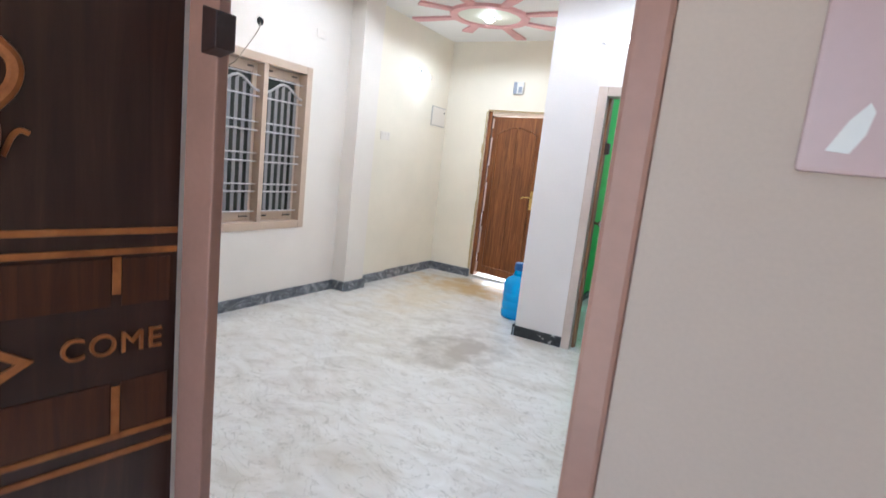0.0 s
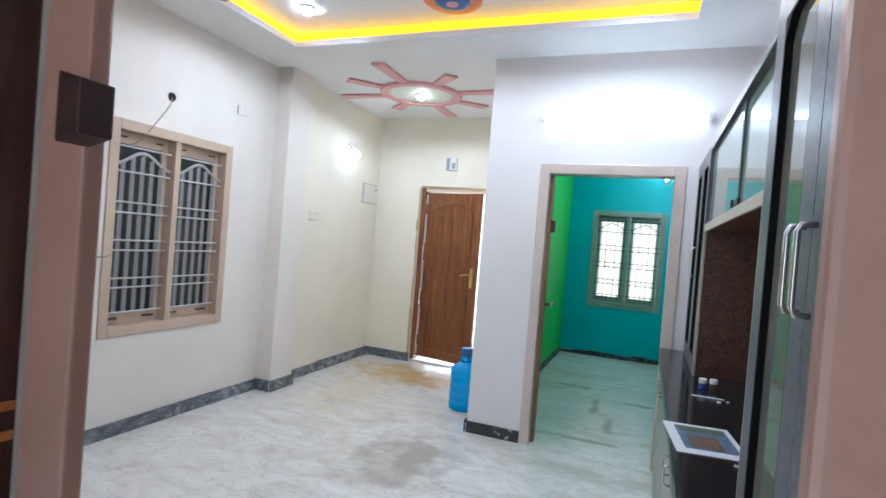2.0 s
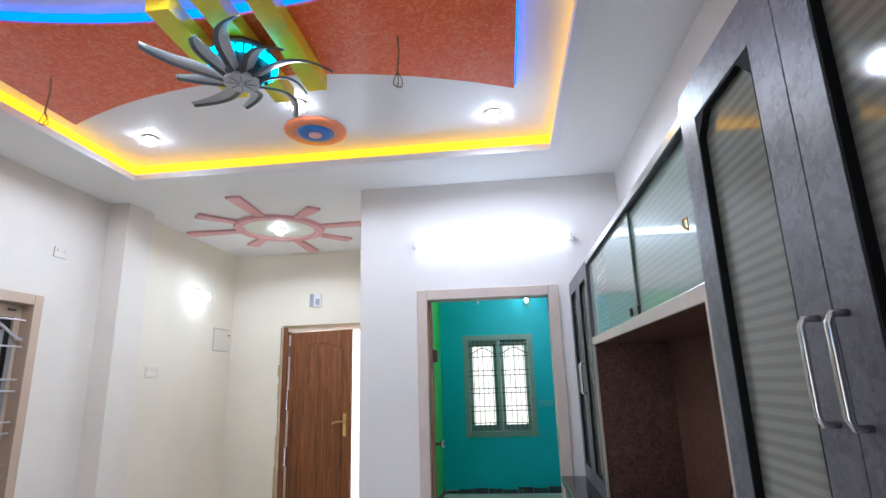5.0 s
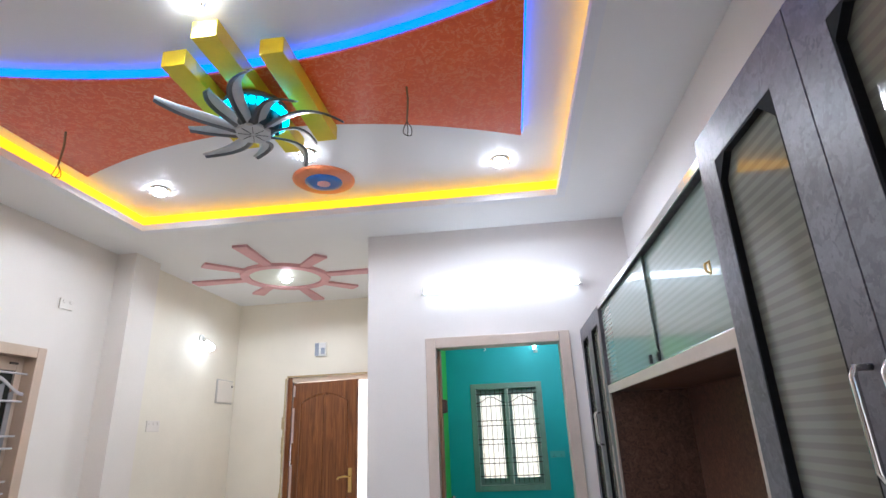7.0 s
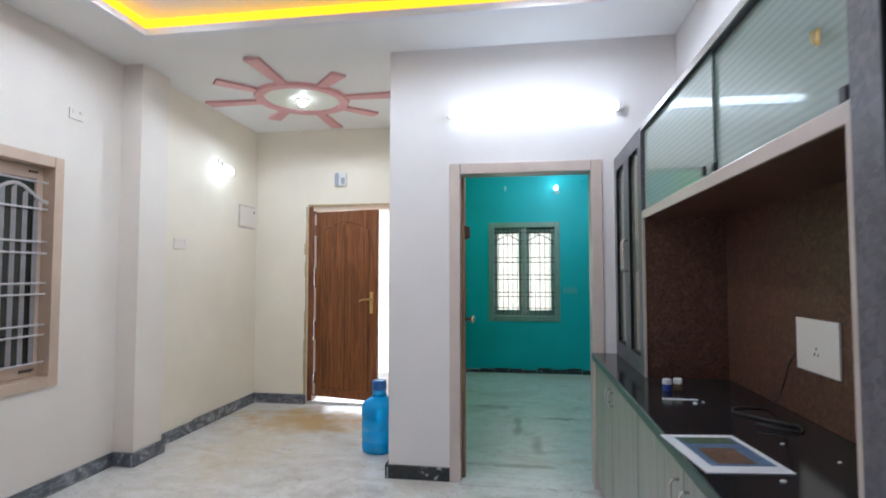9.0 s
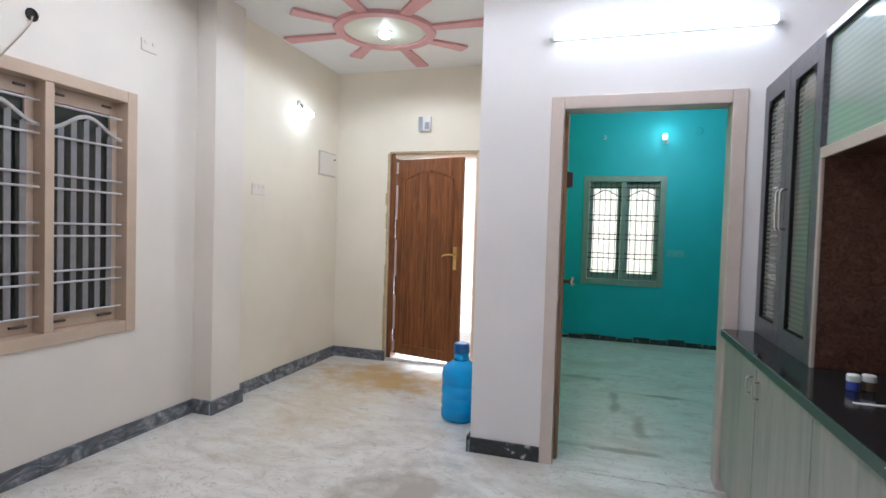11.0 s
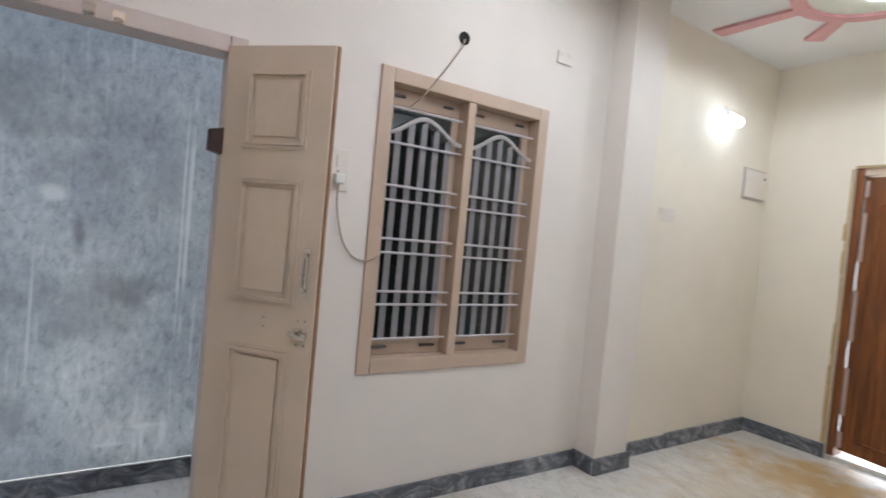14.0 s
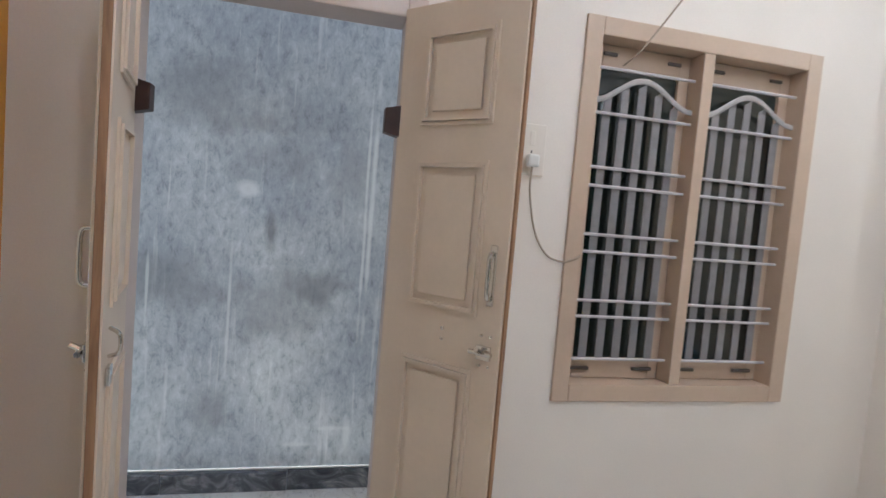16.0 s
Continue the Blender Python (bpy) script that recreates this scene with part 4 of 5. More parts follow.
def hanging_wire(x, y, z0):
    w = thing("ceiling_wire", pose(x, y, z0), "brown wire hanging loose from the ceiling panel", "wire", "loose ceiling wires")
    part("wire", tube(smooth_line([(0, 0, 0), (0.004, 0.003, -0.08), (-0.002, 0, -0.19)]), 0.005, 6), M_EDGE, w)
    for s in (-1, 0, 1):
        part("strand", tube(smooth_line([(-0.002, 0, -0.19), (0.018 * s, 0.012 * (1 - abs(s)), -0.225), (0.016 * s, 0.01 * s, -0.255), (0.002, 0, -0.265)]), 0.0022, 5), M_BLACK, w)


hanging_wire(-2.765, 2.775, PZ0)
hanging_wire(-0.953, 2.72, PZ0)


def ceiling_fan(x, y):
    f = thing("ceiling_fan", pose(x, y, BARZ - 0.001) @ Matrix.Diagonal((1, 1, 0.8, 1)), "gunmetal ceiling fan with curved blades and cyan light ring", "ceiling fan")
    part("canopy", lathe([(0.14, 0), (0.15, -0.02), (0.15, -0.035), (0.13, -0.05)], 40), M_FAN, f, "", True)
    bm = bmesh.new()
    for i in range(26):
        a = 2 * math.pi * i / 26
        b2 = box(bmesh.new(), 0.128, 0.153, -0.012, 0.012, -0.085, -0.05, 0.003)
        b2.transform(Matrix.Rotation(a, 4, "Z"))
        me_ = bpy.data.meshes.new("tmp")
        b2.to_mesh(me_)
        b2.free()
        bm.from_mesh(me_)
        bpy.data.meshes.remove(me_)
    part("light_ring", bm, M_CYANLED, f, "ring of cyan lamps")
    part("motor", lathe([(0.125, -0.05), (0.118, -0.09), (0.105, -0.13), (0.085, -0.155), (0.07, -0.165)], 40), M_FAN, f, "dark motor housing", True)
    for i in range(14):
        a = 2 * math.pi * i / 14
        bm = box(bmesh.new(), 0.108, 0.124, -0.007, 0.007, -0.13, -0.06, 0.002)
        bm.transform(Matrix.Rotation(a, 4, "Z"))
        part("fin", bm, M_BLACK, f)
    out = []
    for i in range(60):
        a = 2 * math.pi * i / 60
        out.append(((0.072 + 0.008 * abs(math.cos(4 * a))) * math.cos(a), (0.072 + 0.008 * abs(math.cos(4 * a))) * math.sin(a)))
    hub = part("hub_cap", prism(out, -0.185, -0.166), M_FANLIGHT, f, "silver flower-shaped hub cap")
    for i in range(8):
        bm = box(bmesh.new(), 0.012, 0.066, -0.0015, 0.0015, -0.1875, -0.1852)
        bm.transform(Matrix.Rotation(2 * math.pi * i / 8 + 0.39, 4, "Z"))
        part("hub_rib", bm, M_FAN, hub)
    for i in range(10):
        a0 = 2 * math.pi * i / 10 - 0.03 - 0.16
        L = 0.415 if i % 2 == 0 else 0.30
        bm = bmesh.new()
        rings = []
        for s in range(13):
            t = s / 12
            r, a = 0.07 + (L - 0.07) * t, a0 + 0.30 * t - 0.14 * math.sin(math.pi * t)
            wdt = 0.013 + 0.017 * math.sin(math.pi * min(1, t * 0.9 + 0.12))
            c = Vector((r * math.cos(a), r * math.sin(a), -0.16 + 0.055 * math.sin(math.pi * t * 0.8)))
            side = Vector((-math.sin(a), math.cos(a), 0.5)).normalized() * wdt
            up = Vector((0, 0, 0.004))
            rings.append([bm.verts.new(c + q) for q in (side + up, side - up, -side - up, -side + up)])
        for p, q in zip(rings, rings[1:]):
            for j in range(4):
                bm.faces.new((p[j], p[(j + 1) % 4], q[(j + 1) % 4], q[j]))
        bm.faces.new(rings[0])
        bm.faces.new(list(reversed(rings[-1])))
        bmesh.ops.recalc_face_normals(bm, faces=bm.faces)
        bl = part("blade", bm, M_FANLIGHT, f, "", True)
        bm = bmesh.new()
        rings = []
        for s in range(13):
            t = s / 12
            r, a = 0.07 + (L - 0.07) * t, a0 + 0.30 * t - 0.14 * math.sin(math.pi * t)
            wdt = 0.013 + 0.017 * math.sin(math.pi * min(1, t * 0.9 + 0.12))
            c = Vector((r * math.cos(a), r * math.sin(a), -0.16 + 0.055 * math.sin(math.pi * t * 0.8)))
            side = Vector((-math.sin(a), math.cos(a), 0.5)).normalized() * wdt
            rings.append([bm.verts.new(c - side * 1.0 + Vector(q)) for q in ((0, 0, 0.006), (-math.sin(a) * 0.014, math.cos(a) * 0.014, 0.002), (0, 0, -0.010), (math.sin(a) * 0.010, -math.cos(a) * 0.010, -0.003))])
        for p, q in zip(rings, rings[1:]):
            for j in range(4):
                bm.faces.new((p[j], p[(j + 1) % 4], q[(j + 1) % 4], q[j]))
        bm.faces.new(rings[0])
        bm.faces.new(list(reversed(rings[-1])))
        bmesh.ops.recalc_face_normals(bm, faces=bm.faces)
        part("blade_edge", bm, M_FAN, bl)


ceiling_fan(-1.656, 2.637)

# ---- lamps and fittings on the walls ----
tl = thing("tube_lamp", pose(-1.19, BACK, 2.528), "lit white fluorescent tube lamp on the wall", "tube lamp")
part("batten", one_box(0, 1.19, -0.014, -0.001, 0.000, 0.040, bevel=0.004), M_PLASTIC, tl)
part("tube", tube([(0.03, -0.041, 0.020), (1.16, -0.041, 0.020)], 0.025, 16), M_TUBE, tl, "glowing tube")
for x in (0.0, 1.165):
    part("end_cap", one_box(x, x + 0.028, -0.068, -0.0145, -0.006, 0.046, bevel=0.004), M_PLASTIC, tl)

wl = thing("wall_bulb", pose(LEFT2, 5.64, 2.50), "lit white bulb in an angled wall holder", "bulb lamp")
part("holder_base", lathe([(0.042, 0), (0.042, 0.014), (0.03, 0.02)], 24), M_PLASTIC, wl).matrix_basis = pose(0.001, 0, 0.03, 0, 90, 0)
part("socket", tube([(0.02, 0, 0.03), (0.065, 0, 0.0)], 0.019, 14), M_PLASTIC, wl)
bulb = part("bulb", lathe([(0.014, 0), (0.020, -0.02), (0.036, -0.05), (0.040, -0.075), (0.030, -0.10), (0.010, -0.112)], 24), M_BULB, wl, "glowing bulb", True)
bulb.matrix_basis = pose(0.068, 0, -0.002, 0, -35, 0)
lp = new("bulb_lamp", bpy.data.lights.new("bulb_lamp", "POINT"))
lp.data.energy, lp.data.shadow_soft_size, lp.data.color = BULB, 0.05, (0.95, 0.98, 1.0)
lp.location = (LEFT2 + 0.16, 5.64, 2.36)


def plate(name, m, w, h, label, rockers=2, sockets=0, material=None):
    """A switch or socket plate: local x across, z up, y out of the wall towards -y."""
    d = thing(name, m, label, "switch")
    part("plate", one_box(-w / 2, w / 2, -0.010, -0.0005, -h / 2, h / 2, bevel=0.003), material or M_SWITCH, d)
    for i in range(rockers):
        x = -w / 2 + w * (i + 0.5) / rockers
        part("rocker", one_box(x - 0.010, x + 0.010, -0.015, -0.0105, h * 0.08, h * 0.36, bevel=0.002), M_SWITCH, d)
    for i in range(sockets):
        x = -w / 2 + w * (i + 0.5) / sockets
        for dx, dz in ((-0.011, -0.028), (0.011, -0.028), (0, -0.008)):
            part("pin_hole", one_box(x + dx - 0.003, x + dx + 0.003, -0.0112, -0.0105, dz - 0.005, dz + 0.005), M_BLACK, d)
    return d


on_left = lambda y, z, x=LEFT: pose(x, y, z, 0, 0, 90)
plate("switch_plate", on_left(3.99, 2.52), 0.12, 0.075, "small white switch plate high on the wall", 2)
plate("switch_plate", on_left(5.05, 1.69, LEFT2), 0.17, 0.09, "cream switch plate on the passage wall", 3)
plate("switch_plate", pose(0.0, BED, 1.19), 0.20, 0.085, "teal-painted socket plate on the teal wall", 0, 2, M_SOCKTEAL)
sk = plate("socket_plate", on_left(2.635, 1.66), 0.11, 0.19, "white socket plate with a plug and wire", 1, 1)
part("plug", one_box(-0.022, 0.022, -0.05, -0.011, -0.065, -0.02, bevel=0.008), M_PLASTIC, sk, "white plug")
wire = part("plug_wire", tube(smooth_line([(LEFT + 0.03, 2.635, 1.60), (LEFT + 0.02, 2.64, 1.50), (LEFT + 0.014, 2.675, 1.36), (LEFT + 0.014, 2.73, 1.275), (LEFT + 0.018, 2.80, 1.25), (LEFT + 0.022, 2.86, 1.27), (LEFT - 0.02, 2.90, 1.30)]), 0.004, 6), M_WIRE)
tagged(wire, "thin tan wire from the plug to the window", "wire")
hole = part("conduit_mouth", lathe([(0.030, 0.001), (0.034, 0.004), (0.030, 0.010), (0.022, 0.010), (0.022, 0.002)], 24), M_DARKGAP)
hole.matrix_world = pose(LEFT, 3.265, 2.435, 0, 90, 0)
tagged(hole, "dark round conduit mouth in the wall", "conduit")
wire = part("conduit_wire", tube(smooth_line([(LEFT + 0.012, 3.262, 2.425), (LEFT + 0.03, 3.23, 2.36), (LEFT + 0.022, 3.14, 2.22), (LEFT + 0.016, 3.04, 2.08), (LEFT - 0.03, 3.0, 2.03)]), 0.004, 6), M_WIRE)
tagged(wire, "tan wire hanging from the conduit to the window", "wire")

db = thing("distribution_box", pose(LEFT2, 6.175, 2.045, 0, 0, 90), "white flush electrical box with a small catch", "electrical box")
part("frame", one_box(-0.17, 0.17, -0.010, -0.0005, -0.125, 0.125, bevel=0.004), M_BOXEDGE, db)
part("cover", one_box(-0.155, 0.155, -0.018, -0.0105, -0.11, 0.11, bevel=0.004), M_SWITCH, db)
part("catch", one_box(0.115, 0.14, -0.023, -0.0185, 0.05, 0.068, bevel=0.002), M_BLACK, db)
bell = thing("door_bell", pose(-2.645, ENTRY, 2.47), "grey and white door bell box above the entrance", "door bell")
part("body", one_box(-0.065, 0.065, -0.035, -0.001, -0.075, 0.075, bevel=0.008), M_PLASTIC, bell)
part("side", one_box(-0.064, -0.02, -0.042, -0.0355, -0.07, 0.07, bevel=0.004), M_GREYCARD, bell)
part("button", one_box(0.005, 0.05, -0.040, -0.0355, -0.055, 0.015, bevel=0.004), M_GREYCARD, bell)

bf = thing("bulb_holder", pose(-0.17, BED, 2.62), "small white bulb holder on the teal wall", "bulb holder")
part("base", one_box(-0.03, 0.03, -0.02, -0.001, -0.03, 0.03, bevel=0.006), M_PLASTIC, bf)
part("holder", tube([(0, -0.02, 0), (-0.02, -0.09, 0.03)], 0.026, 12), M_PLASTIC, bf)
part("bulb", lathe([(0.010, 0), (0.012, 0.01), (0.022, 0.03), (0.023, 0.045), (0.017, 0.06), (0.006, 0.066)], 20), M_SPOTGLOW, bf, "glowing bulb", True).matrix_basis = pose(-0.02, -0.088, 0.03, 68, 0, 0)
# added fill light, well off the wall holder, to brighten the bedroom
lb = new("bedroom_fill", bpy.data.lights.new("bedroom_fill", "POINT"))
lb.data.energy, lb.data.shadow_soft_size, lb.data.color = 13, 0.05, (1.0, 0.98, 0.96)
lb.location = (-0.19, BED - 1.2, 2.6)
bf = thing("junction_cover", pose(0.22, BED, 2.74), "round pale cover on the teal wall", "junction cover")
part("cover", lathe([(0.05, 0.001), (0.05, 0.01), (0.03, 0.02)], 24), M_TEAL, bf).matrix_basis = pose(0, 0, 0, 90)
bf = thing("wall_hook", pose(-0.92, BED, 2.70), "small pale hook on the teal wall", "hook")
part("hook", tube(smooth_line([(0, -0.001, 0), (0.0, -0.04, 0), (0.02, -0.06, -0.03), (0.0, -0.05, -0.05)]), 0.008), M_PLASTIC, bf)

nb = thing("hall_switchboard", pose(0.143, 0.85, 1.622), "pink plastic switchboard on the beige hall wall", "switchboard")
part("board", one_box(-0.13, 0.22, -0.022, -0.0005, -0.13, 0.13, bevel=0.006), M_NOTICE, nb)
for x, z in ((-0.03, 0.02), (-0.02, -0.02), (0.0, 0.0), (0.08, 0.02), (0.09, -0.02)):
    part("pin_hole", lathe([(0.010, 0), (0.010, 0.002), (0.006, 0.0025)], 12), M_BLACK, nb).matrix_basis = pose(x, -0.0225, z - 0.02, 90)
# white raised patch imitates a reflection on the glossy board
part("label", prism([(-0.105, -0.105), (-0.082, -0.107), (-0.070, -0.085), (-0.066, -0.060), (-0.072, -0.050), (-0.088, -0.070)], 0.0225, 0.0235), M_PLASTIC, nb, "white patch painted as a reflection on the board").matrix_basis = pose(0, 0, 0, 90)

# ---- cabinets ----
FACE, COUNTER = -0.055, 0.90
PROUD = -0.086                                 # face of the tall cabinet
N0, N1, C0, C1 = 1.86, 3.655, 1.085, 4.465     # niche and cabinet ends along the wall
BIG1 = 1.84
TOP = 2.19


def d_handle(parent, x, y, z0, z1, reach=0.035, r=0.006, label="chrome bar handle"):
    pts = [(x, y, z0), (x - reach * 0.8, y, z0), (x - reach, y, z0 + 0.012), (x - reach, y, z1 - 0.012), (x - reach * 0.8, y, z1), (x, y, z1)]
    part("handle", tube(pts, r, 8), M_CHROME, parent, label, True)


def glazed_door(parent, y0, y1, z0, z1, stile, rail, handle_y=None, hz=(0, 0), face=FACE):
    """A framed glass door facing -x with chamfered upper corners to its opening."""
    d = part("door", bmesh.new(), M_LAM, parent)
    bm = bmesh.new()
    bm.from_mesh(d.data)
    t0, t1 = face, face + 0.022
    box(bm, t0, t1, y0 + 0.0015, y0 + stile, z0, z1, 0.0008)
    box(bm, t0, t1, y1 - stile, y1 - 0.0015, z0, z1, 0.0008)
    box(bm, t0, t1, y0 + stile, y1 - stile, z0, z0 + rail, 0.0008)
    box(bm, t0, t1, y0 + stile, y1 - stile, z1 - rail, z1, 0.0008)
    c = min(0.05, (y1 - y0) * 0.12)
    for ya, s in ((y0 + stile, 1), (y1 - stile, -1)):
        vs = [bm.verts.new((x, y, z)) for x in (t0 + 0.0015, t1 - 0.0015) for y, z in ((ya, z1 - rail), (ya + s * c, z1 - rail), (ya, z1 - rail - c))]
        for f in ((0, 1, 2), (5, 4, 3), (0, 3, 4, 1), (1, 4, 5, 2), (2, 5, 3, 0)):
            bm.faces.new([vs[i] for i in f])
    bmesh.ops.recalc_face_normals(bm, faces=bm.faces)
    bm.to_mesh(d.data)
    bm.free()
    # black beading round the glass
    bm = bmesh.new()
    a0, a1, b0, b1, w = y0 + stile, y1 - stile, z0 + rail, z1 - rail, 0.006
    for q in ((a0, a0 + w, b0, b1), (a1 - w, a1, b0, b1), (a0 + w, a1 - w, b0, b0 + w), (a0 + w, a1 - w, b1 - w, b1)):
        box(bm, face + 0.001, face + 0.0215, q[0], q[1], q[2], q[3], 0.0)
    for ya, s in ((a0, 1), (a1, -1)):
        q = c + w * 1.414
        vs = [bm.verts.new((x, y, z)) for x in (face + 0.0009, face + 0.0210) for y, z in ((ya, b1), (ya + s * q, b1), (ya, b1 - q))]
        for f in ((0, 1, 2), (5, 4, 3), (0, 3, 4, 1), (1, 4, 5, 2), (2, 5, 3, 0)):
            bm.faces.new([vs[i] for i in f])
    bmesh.ops.recalc_face_normals(bm, faces=bm.faces)
    part("beading", bm, M_BEAD, d, "black beading")
    part("pane", one_box(face + 0.0165, face + 0.0205, a0 + w, a1 - w, b0 + w, b1 - w), M_RIBGLASS, d, "striped frosted glass")
    if handle_y is not None:
        d_handle(d, face, handle_y, hz[0], hz[1], 0.027, 0.0055)


def carcass(parent, y0, y1, z0, z1, shelves, lining, face=FACE):
    x0, x1, t = face + 0.024, RIGHT - 0.002, 0.018
    part("side", one_box(x0, x1, y0, y0 + t, z0, z1), M_LAM, parent)
    part("side", one_box(x0, x1, y1 - t, y1, z0, z1), M_LAM, parent)
    part("top", one_box(x0, x1, y0 + t, y1 - t, z1 - t, z1), M_LAM, parent)
    part("bottom", one_box(x0, x1, y0 + t, y1 - t, z0, z0 + t), M_LAM, parent)
    part("back", one_box(x1 - 0.008, x1, y0 + t, y1 - t, z0 + t, z1 - t), lining, parent)
    for z in shelves:
        part("shelf", one_box(x0 + 0.03, x1 - 0.01, y0 + t, y1 - t, z, z + t), lining, parent)


big = thing("display_cabinet", Matrix(), "tall grey laminate cabinet with striped glass doors", "cabinet")
carcass(big, C0, BIG1, 0.10, TOP, (0.55, 1.0, 1.4, 1.8), M_SHELFIN, PROUD)
part("plinth", one_box(PROUD + 0.05, RIGHT - 0.01, C0, BIG1, 0.0, 0.099), M_LAM, big)
YM = 1.395
glazed_door(big, C0, YM, 0.10, TOP, 0.085, 0.10, YM - 0.032, (1.466, 1.612), PROUD)
glazed_door(big, YM, BIG1, 0.10, TOP, 0.088, 0.092, YM + 0.036, (1.466, 1.612), PROUD)
part("edge_strip", one_box(PROUD + 0.002, FACE + 0.012, BIG1 + 0.0005, BIG1 + 0.019, COUNTER + 0.001, 1.705, bevel=0.002), M_STRIP, big, "cream edge strip")

nar = thing("narrow_cabinet", Matrix(), "grey laminate wall cabinet with two striped glass doors on the counter", "cabinet")
carcass(nar, N1, C1, COUNTER, TOP, (1.3, 1.7), M_SHELFIN)
ym = (N1 + C1) / 2
glazed_door(nar, N1, ym, COUNTER, TOP, 0.075, 0.09, ym - 0.03, (1.44, 1.62))
glazed_door(nar, ym, C1, COUNTER, TOP, 0.075, 0.09, ym + 0.03, (1.44, 1.62))

up = thing("overhead_cabinet", Matrix(), "overhead cabinet with green sliding glass above the niche", "cabinet")
t = 0.018
SH = 1.715
part("bottom", one_box(FACE + 0.012, RIGHT - 0.002, N0 + 0.001, N1 - 0.001, SH + 0.001, SH + 0.03), M_NICHE, up)
part("edge_strip", one_box(FACE, FACE + 0.0115, N0 + 0.001, N1 - 0.001, SH - 0.008, SH + 0.034, bevel=0.002), M_STRIP, up, "cream edge strip")
part("top", one_box(FACE + 0.006, RIGHT - 0.002, N0 + 0.001, N1 - 0.001, TOP - t, TOP), M_LAM, up)
part("edge_strip", one_box(FACE, FACE + 0.0055, N0 + 0.001, N1 - 0.001, TOP - 0.026, TOP + 0.001, bevel=0.001), M_CHROME, up, "shiny metal rail")
part("back", one_box(RIGHT - 0.010, RIGHT - 0.002, N0 + 0.001, N1 - 0.001, SH + 0.03, TOP - t), M_SHELFIN, up)
part("rail", one_box(FACE + 0.012, FACE + 0.045, N0 + 0.001, N1 - 0.001, SH + 0.0305, SH + 0.042, bevel=0.002), M_CHROME, up, "metal sliding rail")
for i, (ya, yb, x) in enumerate(((N0 + 0.01, 2.72, FACE + 0.030), (2.66, N1 - 0.01, FACE + 0.018))):
    p = part("sliding_pane", one_box(x, x + 0.005, ya, yb, SH + 0.043, TOP - t - 0.009), M_CLEAR, up, "greenish glass pane")
    for yy in ((ya + 0.08, yb - 0.05) if i == 0 else (ya + 0.08,)):
        part("knob", one_box(x - 0.012, x - 0.0005, yy - 0.012, yy + 0.012, SH + 0.046, SH + 0.078, bevel=0.003), M_BLACK, p, "black glass clip")

nic = thing("niche", Matrix(), "open niche lined with brown flecked laminate above the counter", "niche")
part("back", one_box(RIGHT - 0.016, RIGHT - 0.002, N0 + 0.016, N1 - 0.016, COUNTER + 0.001, SH), M_NICHE, nic)
part("side", one_box(FACE + 0.012, RIGHT - 0.002, N0 + 0.001, N0 + 0.015, COUNTER + 0.001, SH), M_NICHE, nic)
part("side", one_box(FACE + 0.012, RIGHT - 0.002, N1 - 0.015, N1 - 0.001, COUNTER + 0.001, SH), M_NICHE, nic)
part("edge_strip", one_box(FACE - 0.001, FACE + 0.0115, N0 + 0.001, N0 + 0.022, COUNTER + 0.001, SH - 0.009, bevel=0.002), M_STRIP, nic, "cream edge strip")
part("edge_strip", one_box(FACE - 0.001, FACE + 0.0115, N1 - 0.022, N1 - 0.001, COUNTER + 0.001, SH - 0.009, bevel=0.002), M_STRIP, nic, "cream edge strip")

EDGE = -0.215
ct = thing("counter_top", Matrix(), "polished black granite counter top with dark green edge", "counter top")
part("slab", one_box(EDGE + 0.008, RIGHT - 0.002, N0 + 0.002, C1, COUNTER - 0.035, COUNTER, bevel=0.002), M_GRANITE, ct)
part("nosing", one_box(EDGE, EDGE + 0.0075, N0 + 0.002, C1, COUNTER - 0.037, COUNTER - 0.001, bevel=0.003), M_GRANEDGE, ct, "dark green stone edge")

ys = np.linspace(N0 + 0.002, C1, 5)
for i in range(4):
    u = thing("base_cabinet", Matrix(), "grey-beige laminate base cabinet under the counter", "cabinet", "base cabinets")
    a, b = float(ys[i]) + 0.0005, float(ys[i + 1]) - 0.0005
    part("body", one_box(EDGE + 0.046, RIGHT - 0.002, a, b, 0.08, COUNTER - 0.036), M_LAM, u)
    part("plinth", one_box(EDGE + 0.08, RIGHT - 0.01, a, b, 0, 0.079), M_BLACK, u)
    d = part("door", one_box(EDGE + 0.022, EDGE + 0.0455, a + 0.002, b - 0.002, 0.085, COUNTER - 0.042, bevel=0.003), M_LOWDOOR, u)
    hy = b - 0.05 if i % 2 == 0 else a + 0.05
    d_handle(d, EDGE + 0.022, hy, 0.72, 0.79, 0.026, 0.0045)

# ---- things on the counter ----
bp = plate("socket_board", pose(RIGHT - 0.016, 2.82, 1.172, 0, 0, -90), 0.27, 0.185, "large white socket board in the niche", 0, 1)
cable = part("black_cable", tube(smooth_line([(RIGHT - 0.03, 2.955, 1.13), (RIGHT - 0.05, 2.965, 1.08), (RIGHT - 0.04, 3.03, 1.0), (RIGHT - 0.05, 3.06, 0.94), (RIGHT - 0.10, 3.06, 0.906), (0.15, 3.04, 0.905), (0.12, 2.96, 0.905), (0.2, 2.86, 0.905), (0.26, 2.80, 0.905), (0.22, 2.72, 0.905), (0.12, 2.78, 0.912)]), 0.0034, 6), M_BLACK)
tagged(cable, "black power cable from the socket board onto the counter", "cable")
pap = thing("brochure", pose(-0.096, 2.487, COUNTER + 0.001, 0, 0, 6.5), "white printed brochure with a house picture on the counter", "brochure")
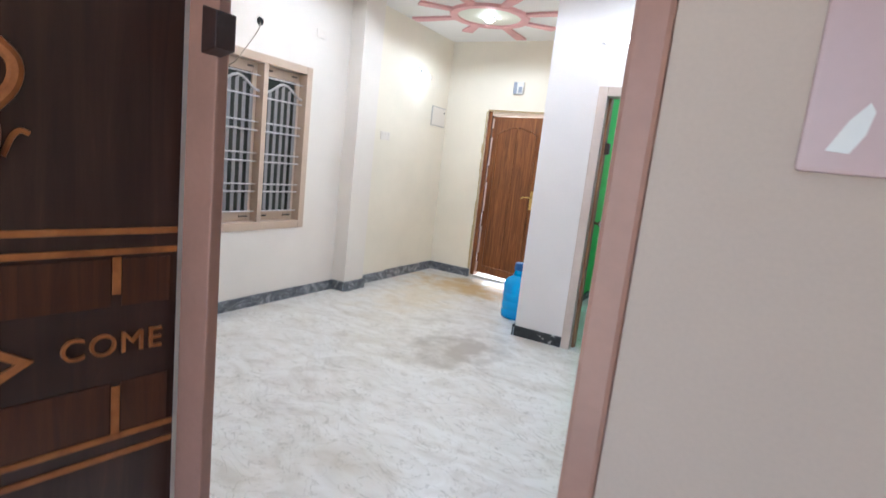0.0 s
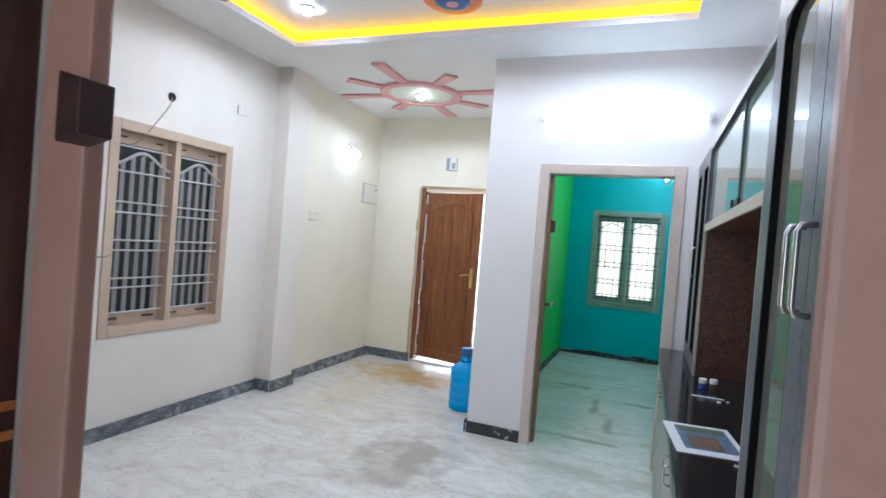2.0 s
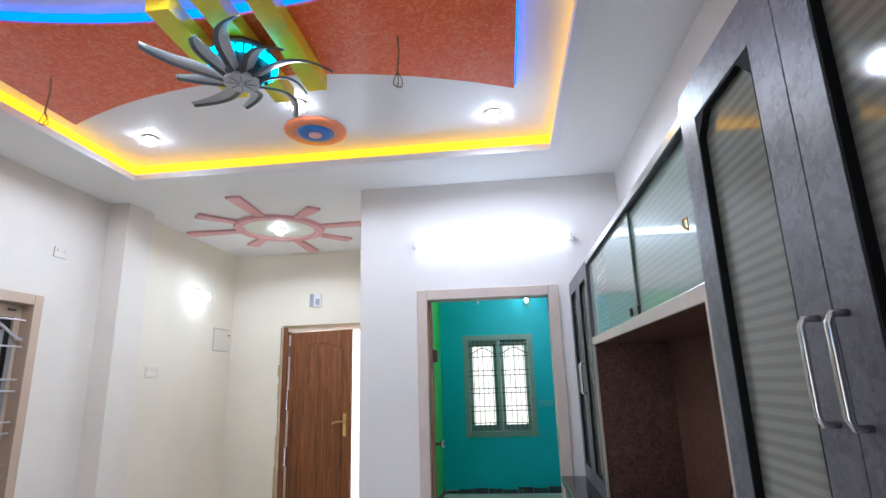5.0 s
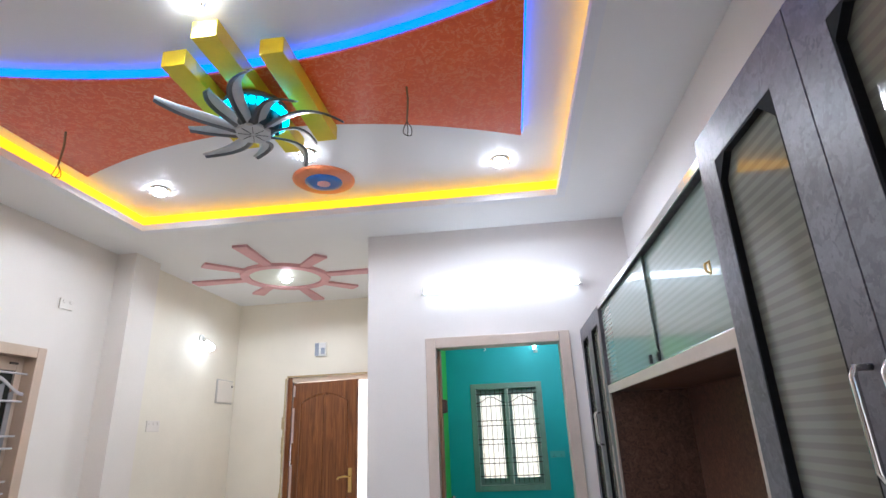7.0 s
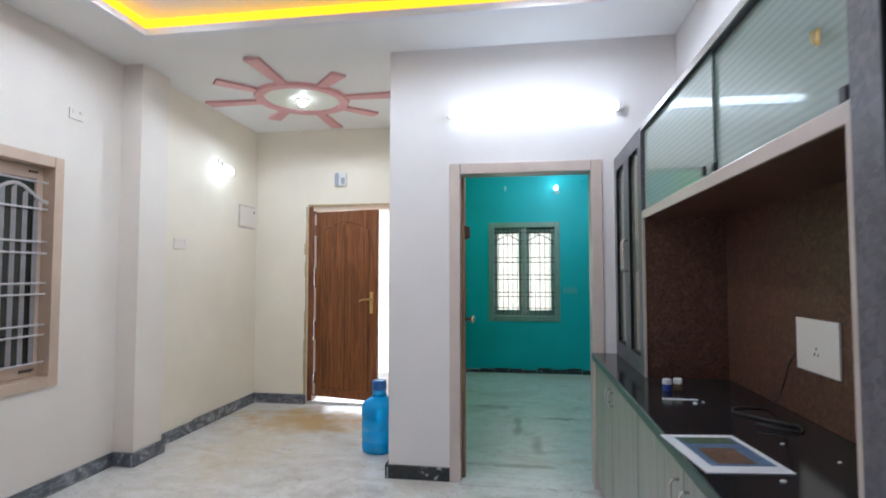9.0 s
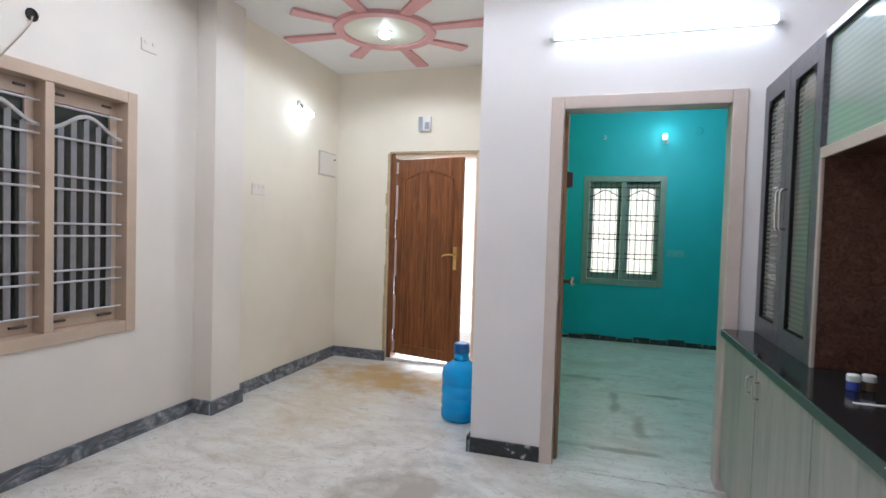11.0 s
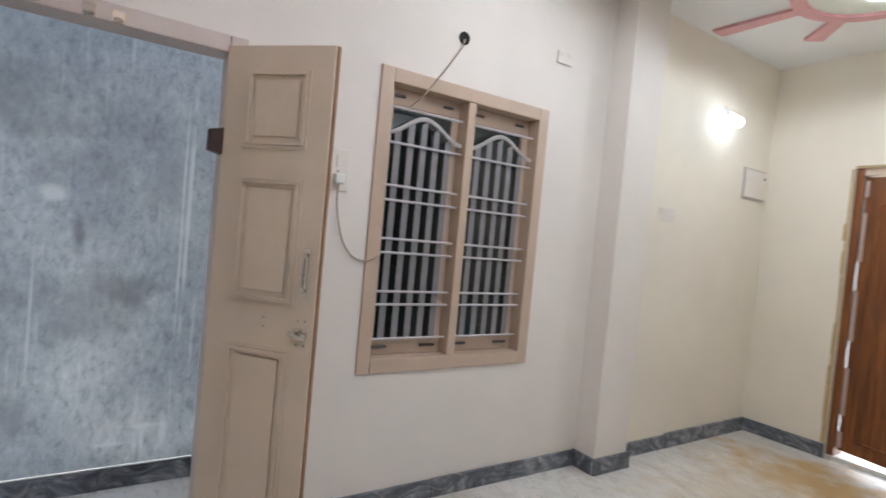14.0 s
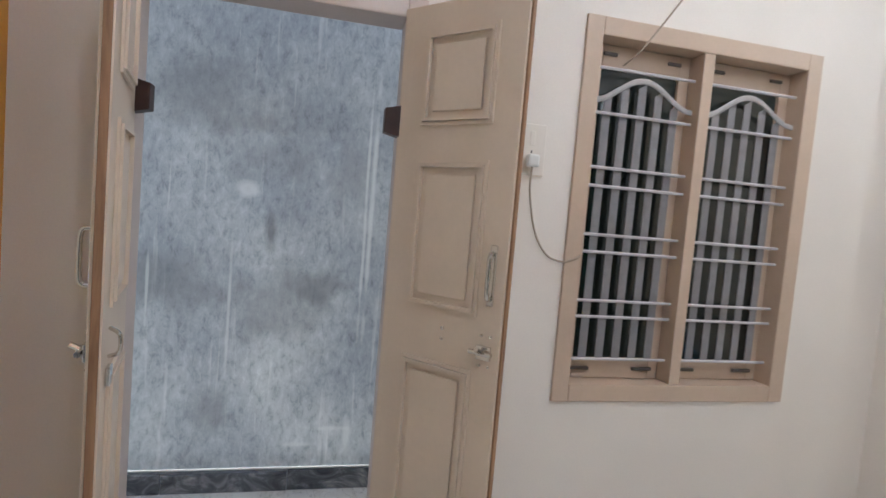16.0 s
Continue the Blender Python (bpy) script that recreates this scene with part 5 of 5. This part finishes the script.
part("sheet", one_box(-0.115, 0.115, -0.165, 0.165, 0, 0.002), M_PAPER, pap)
part("picture", one_box(-0.08, 0.095, -0.115, 0.135, 0.0022, 0.003), M_PIC1, pap, "blue printed picture")
part("picture", one_box(-0.055, 0.05, -0.10, 0.03, 0.0032, 0.0038), M_PIC2, pap, "brown printed picture")
part("picture", one_box(-0.07, 0.085, 0.075, 0.13, 0.0032, 0.0038), M_PIC3, pap, "green printed picture")
for x, y, mt in ((-0.028, 3.335, M_CANBLUE), (0.022, 3.35, M_CANRED)):
    c = thing("small_tin", pose(x, y, COUNTER + 0.0005), "small printed paint tin with white lid", "tin", "small tins")
    part("body", lathe([(0.017, 0), (0.019, 0.003), (0.019, 0.028), (0.018, 0.030)], 24), mt, c)
    part("lid", lathe([(0.020, 0.0305), (0.020, 0.050), (0.017, 0.053)], 24), M_PLASTIC, c, "white lid")

# ---- water bottle ----
wb = thing("water_bottle", pose(-1.825, 5.04, 0.0), "blue twenty litre plastic water bottle on the floor", "water bottle")
prof = [(0.115, 0.0), (0.132, 0.012), (0.135, 0.03)]
for z in (0.09, 0.17, 0.25):
    prof += [(0.135, z - 0.014), (0.130, z - 0.004), (0.130, z + 0.004), (0.135, z + 0.014)]
prof += [(0.135, 0.33), (0.128, 0.36), (0.105, 0.39), (0.07, 0.41), (0.06, 0.42)]
part("body", lathe(prof, 40), M_BOTTLE, wb, "", True)
part("neck", lathe([(0.058, 0.4205), (0.052, 0.45), (0.050, 0.47)], 28), M_BOTTLE, wb, "", True)
wb.scale = (1.04, 1.04, 1.04)
part("cap", lathe([(0.056, 0.471), (0.058, 0.475), (0.054, 0.535), (0.046, 0.542)], 28), M_CAP, wb, "dark blue cap")

# ---- small fittings ----
lk = thing("glass_lock", pose(FACE + 0.017, 2.02, 1.925), "brass lock loop on the sliding glass", "lock")
part("plate", one_box(-0.004, 0.0, -0.006, 0.006, -0.018, 0.018, bevel=0.001), M_BRASS, lk)
part("loop", tube(smooth_line([(-0.004, 0, -0.014), (-0.012, 0, -0.008), (-0.013, 0, 0.008), (-0.004, 0, 0.015)]), 0.003, 6), M_BRASS, lk)
for y in (1.66, 1.75):
    bt = thing("tower_bolt", pose(LEFT + 0.015, y, 2.085), "chrome bolt keep on the door frame head", "bolt", "bolt keeps")
    part("plate", one_box(0, 0.004, -0.02, 0.02, -0.022, 0.022, bevel=0.001), M_CHROME, bt)
    part("keep", tube(smooth_line([(0.004, -0.012, -0.01), (0.02, -0.008, -0.01), (0.02, 0.008, -0.01), (0.004, 0.012, -0.01)]), 0.004, 6), M_CHROME, bt)
bm = bmesh.new()
random.seed(5)
z = 0.11
while z < 2.17:
    h = random.uniform(0.08, 0.24)
    w = random.uniform(0.012, 0.032)
    box(bm, -3.036 - w, -3.034, ENTRY - 0.003, ENTRY + 0.03, z, min(z + h, 2.185), 0.001)
    z += h
structure("trim", bm, M_TAPEDGE, "ragged ochre plaster edge beside the entrance frame")
structure("trim", one_box(-3.03, -2.06, ENTRY - 0.002, ENTRY + 0.03, 2.181, 2.199, bevel=0.002), M_TAPEDGE, "ochre plaster edge above the entrance frame")
strip = part("paper_strip", one_box(-0.09, 0.05, 3.155, 3.172, COUNTER + 0.0005, COUNTER + 0.003, bevel=0.0005), M_PAPER)
tagged(strip, "thin white paper strip lying on the counter", "paper strip")
for x, y, r in ((0.02, 3.10, 0.010), (0.06, 3.13, 0.007), (0.12, 2.60, 0.006), (-0.02, 2.28, 0.008), (0.2, 2.45, 0.005)):
    bit = part("plaster_crumb", lathe([(r, 0), (r * 0.9, r * 0.4), (r * 0.3, r * 0.6)], 7), M_PLASTIC)
    bit.location = (x, y, COUNTER + 0.0005)
    tagged(bit, "small white plaster crumb on the counter", "crumb", "plaster crumbs")
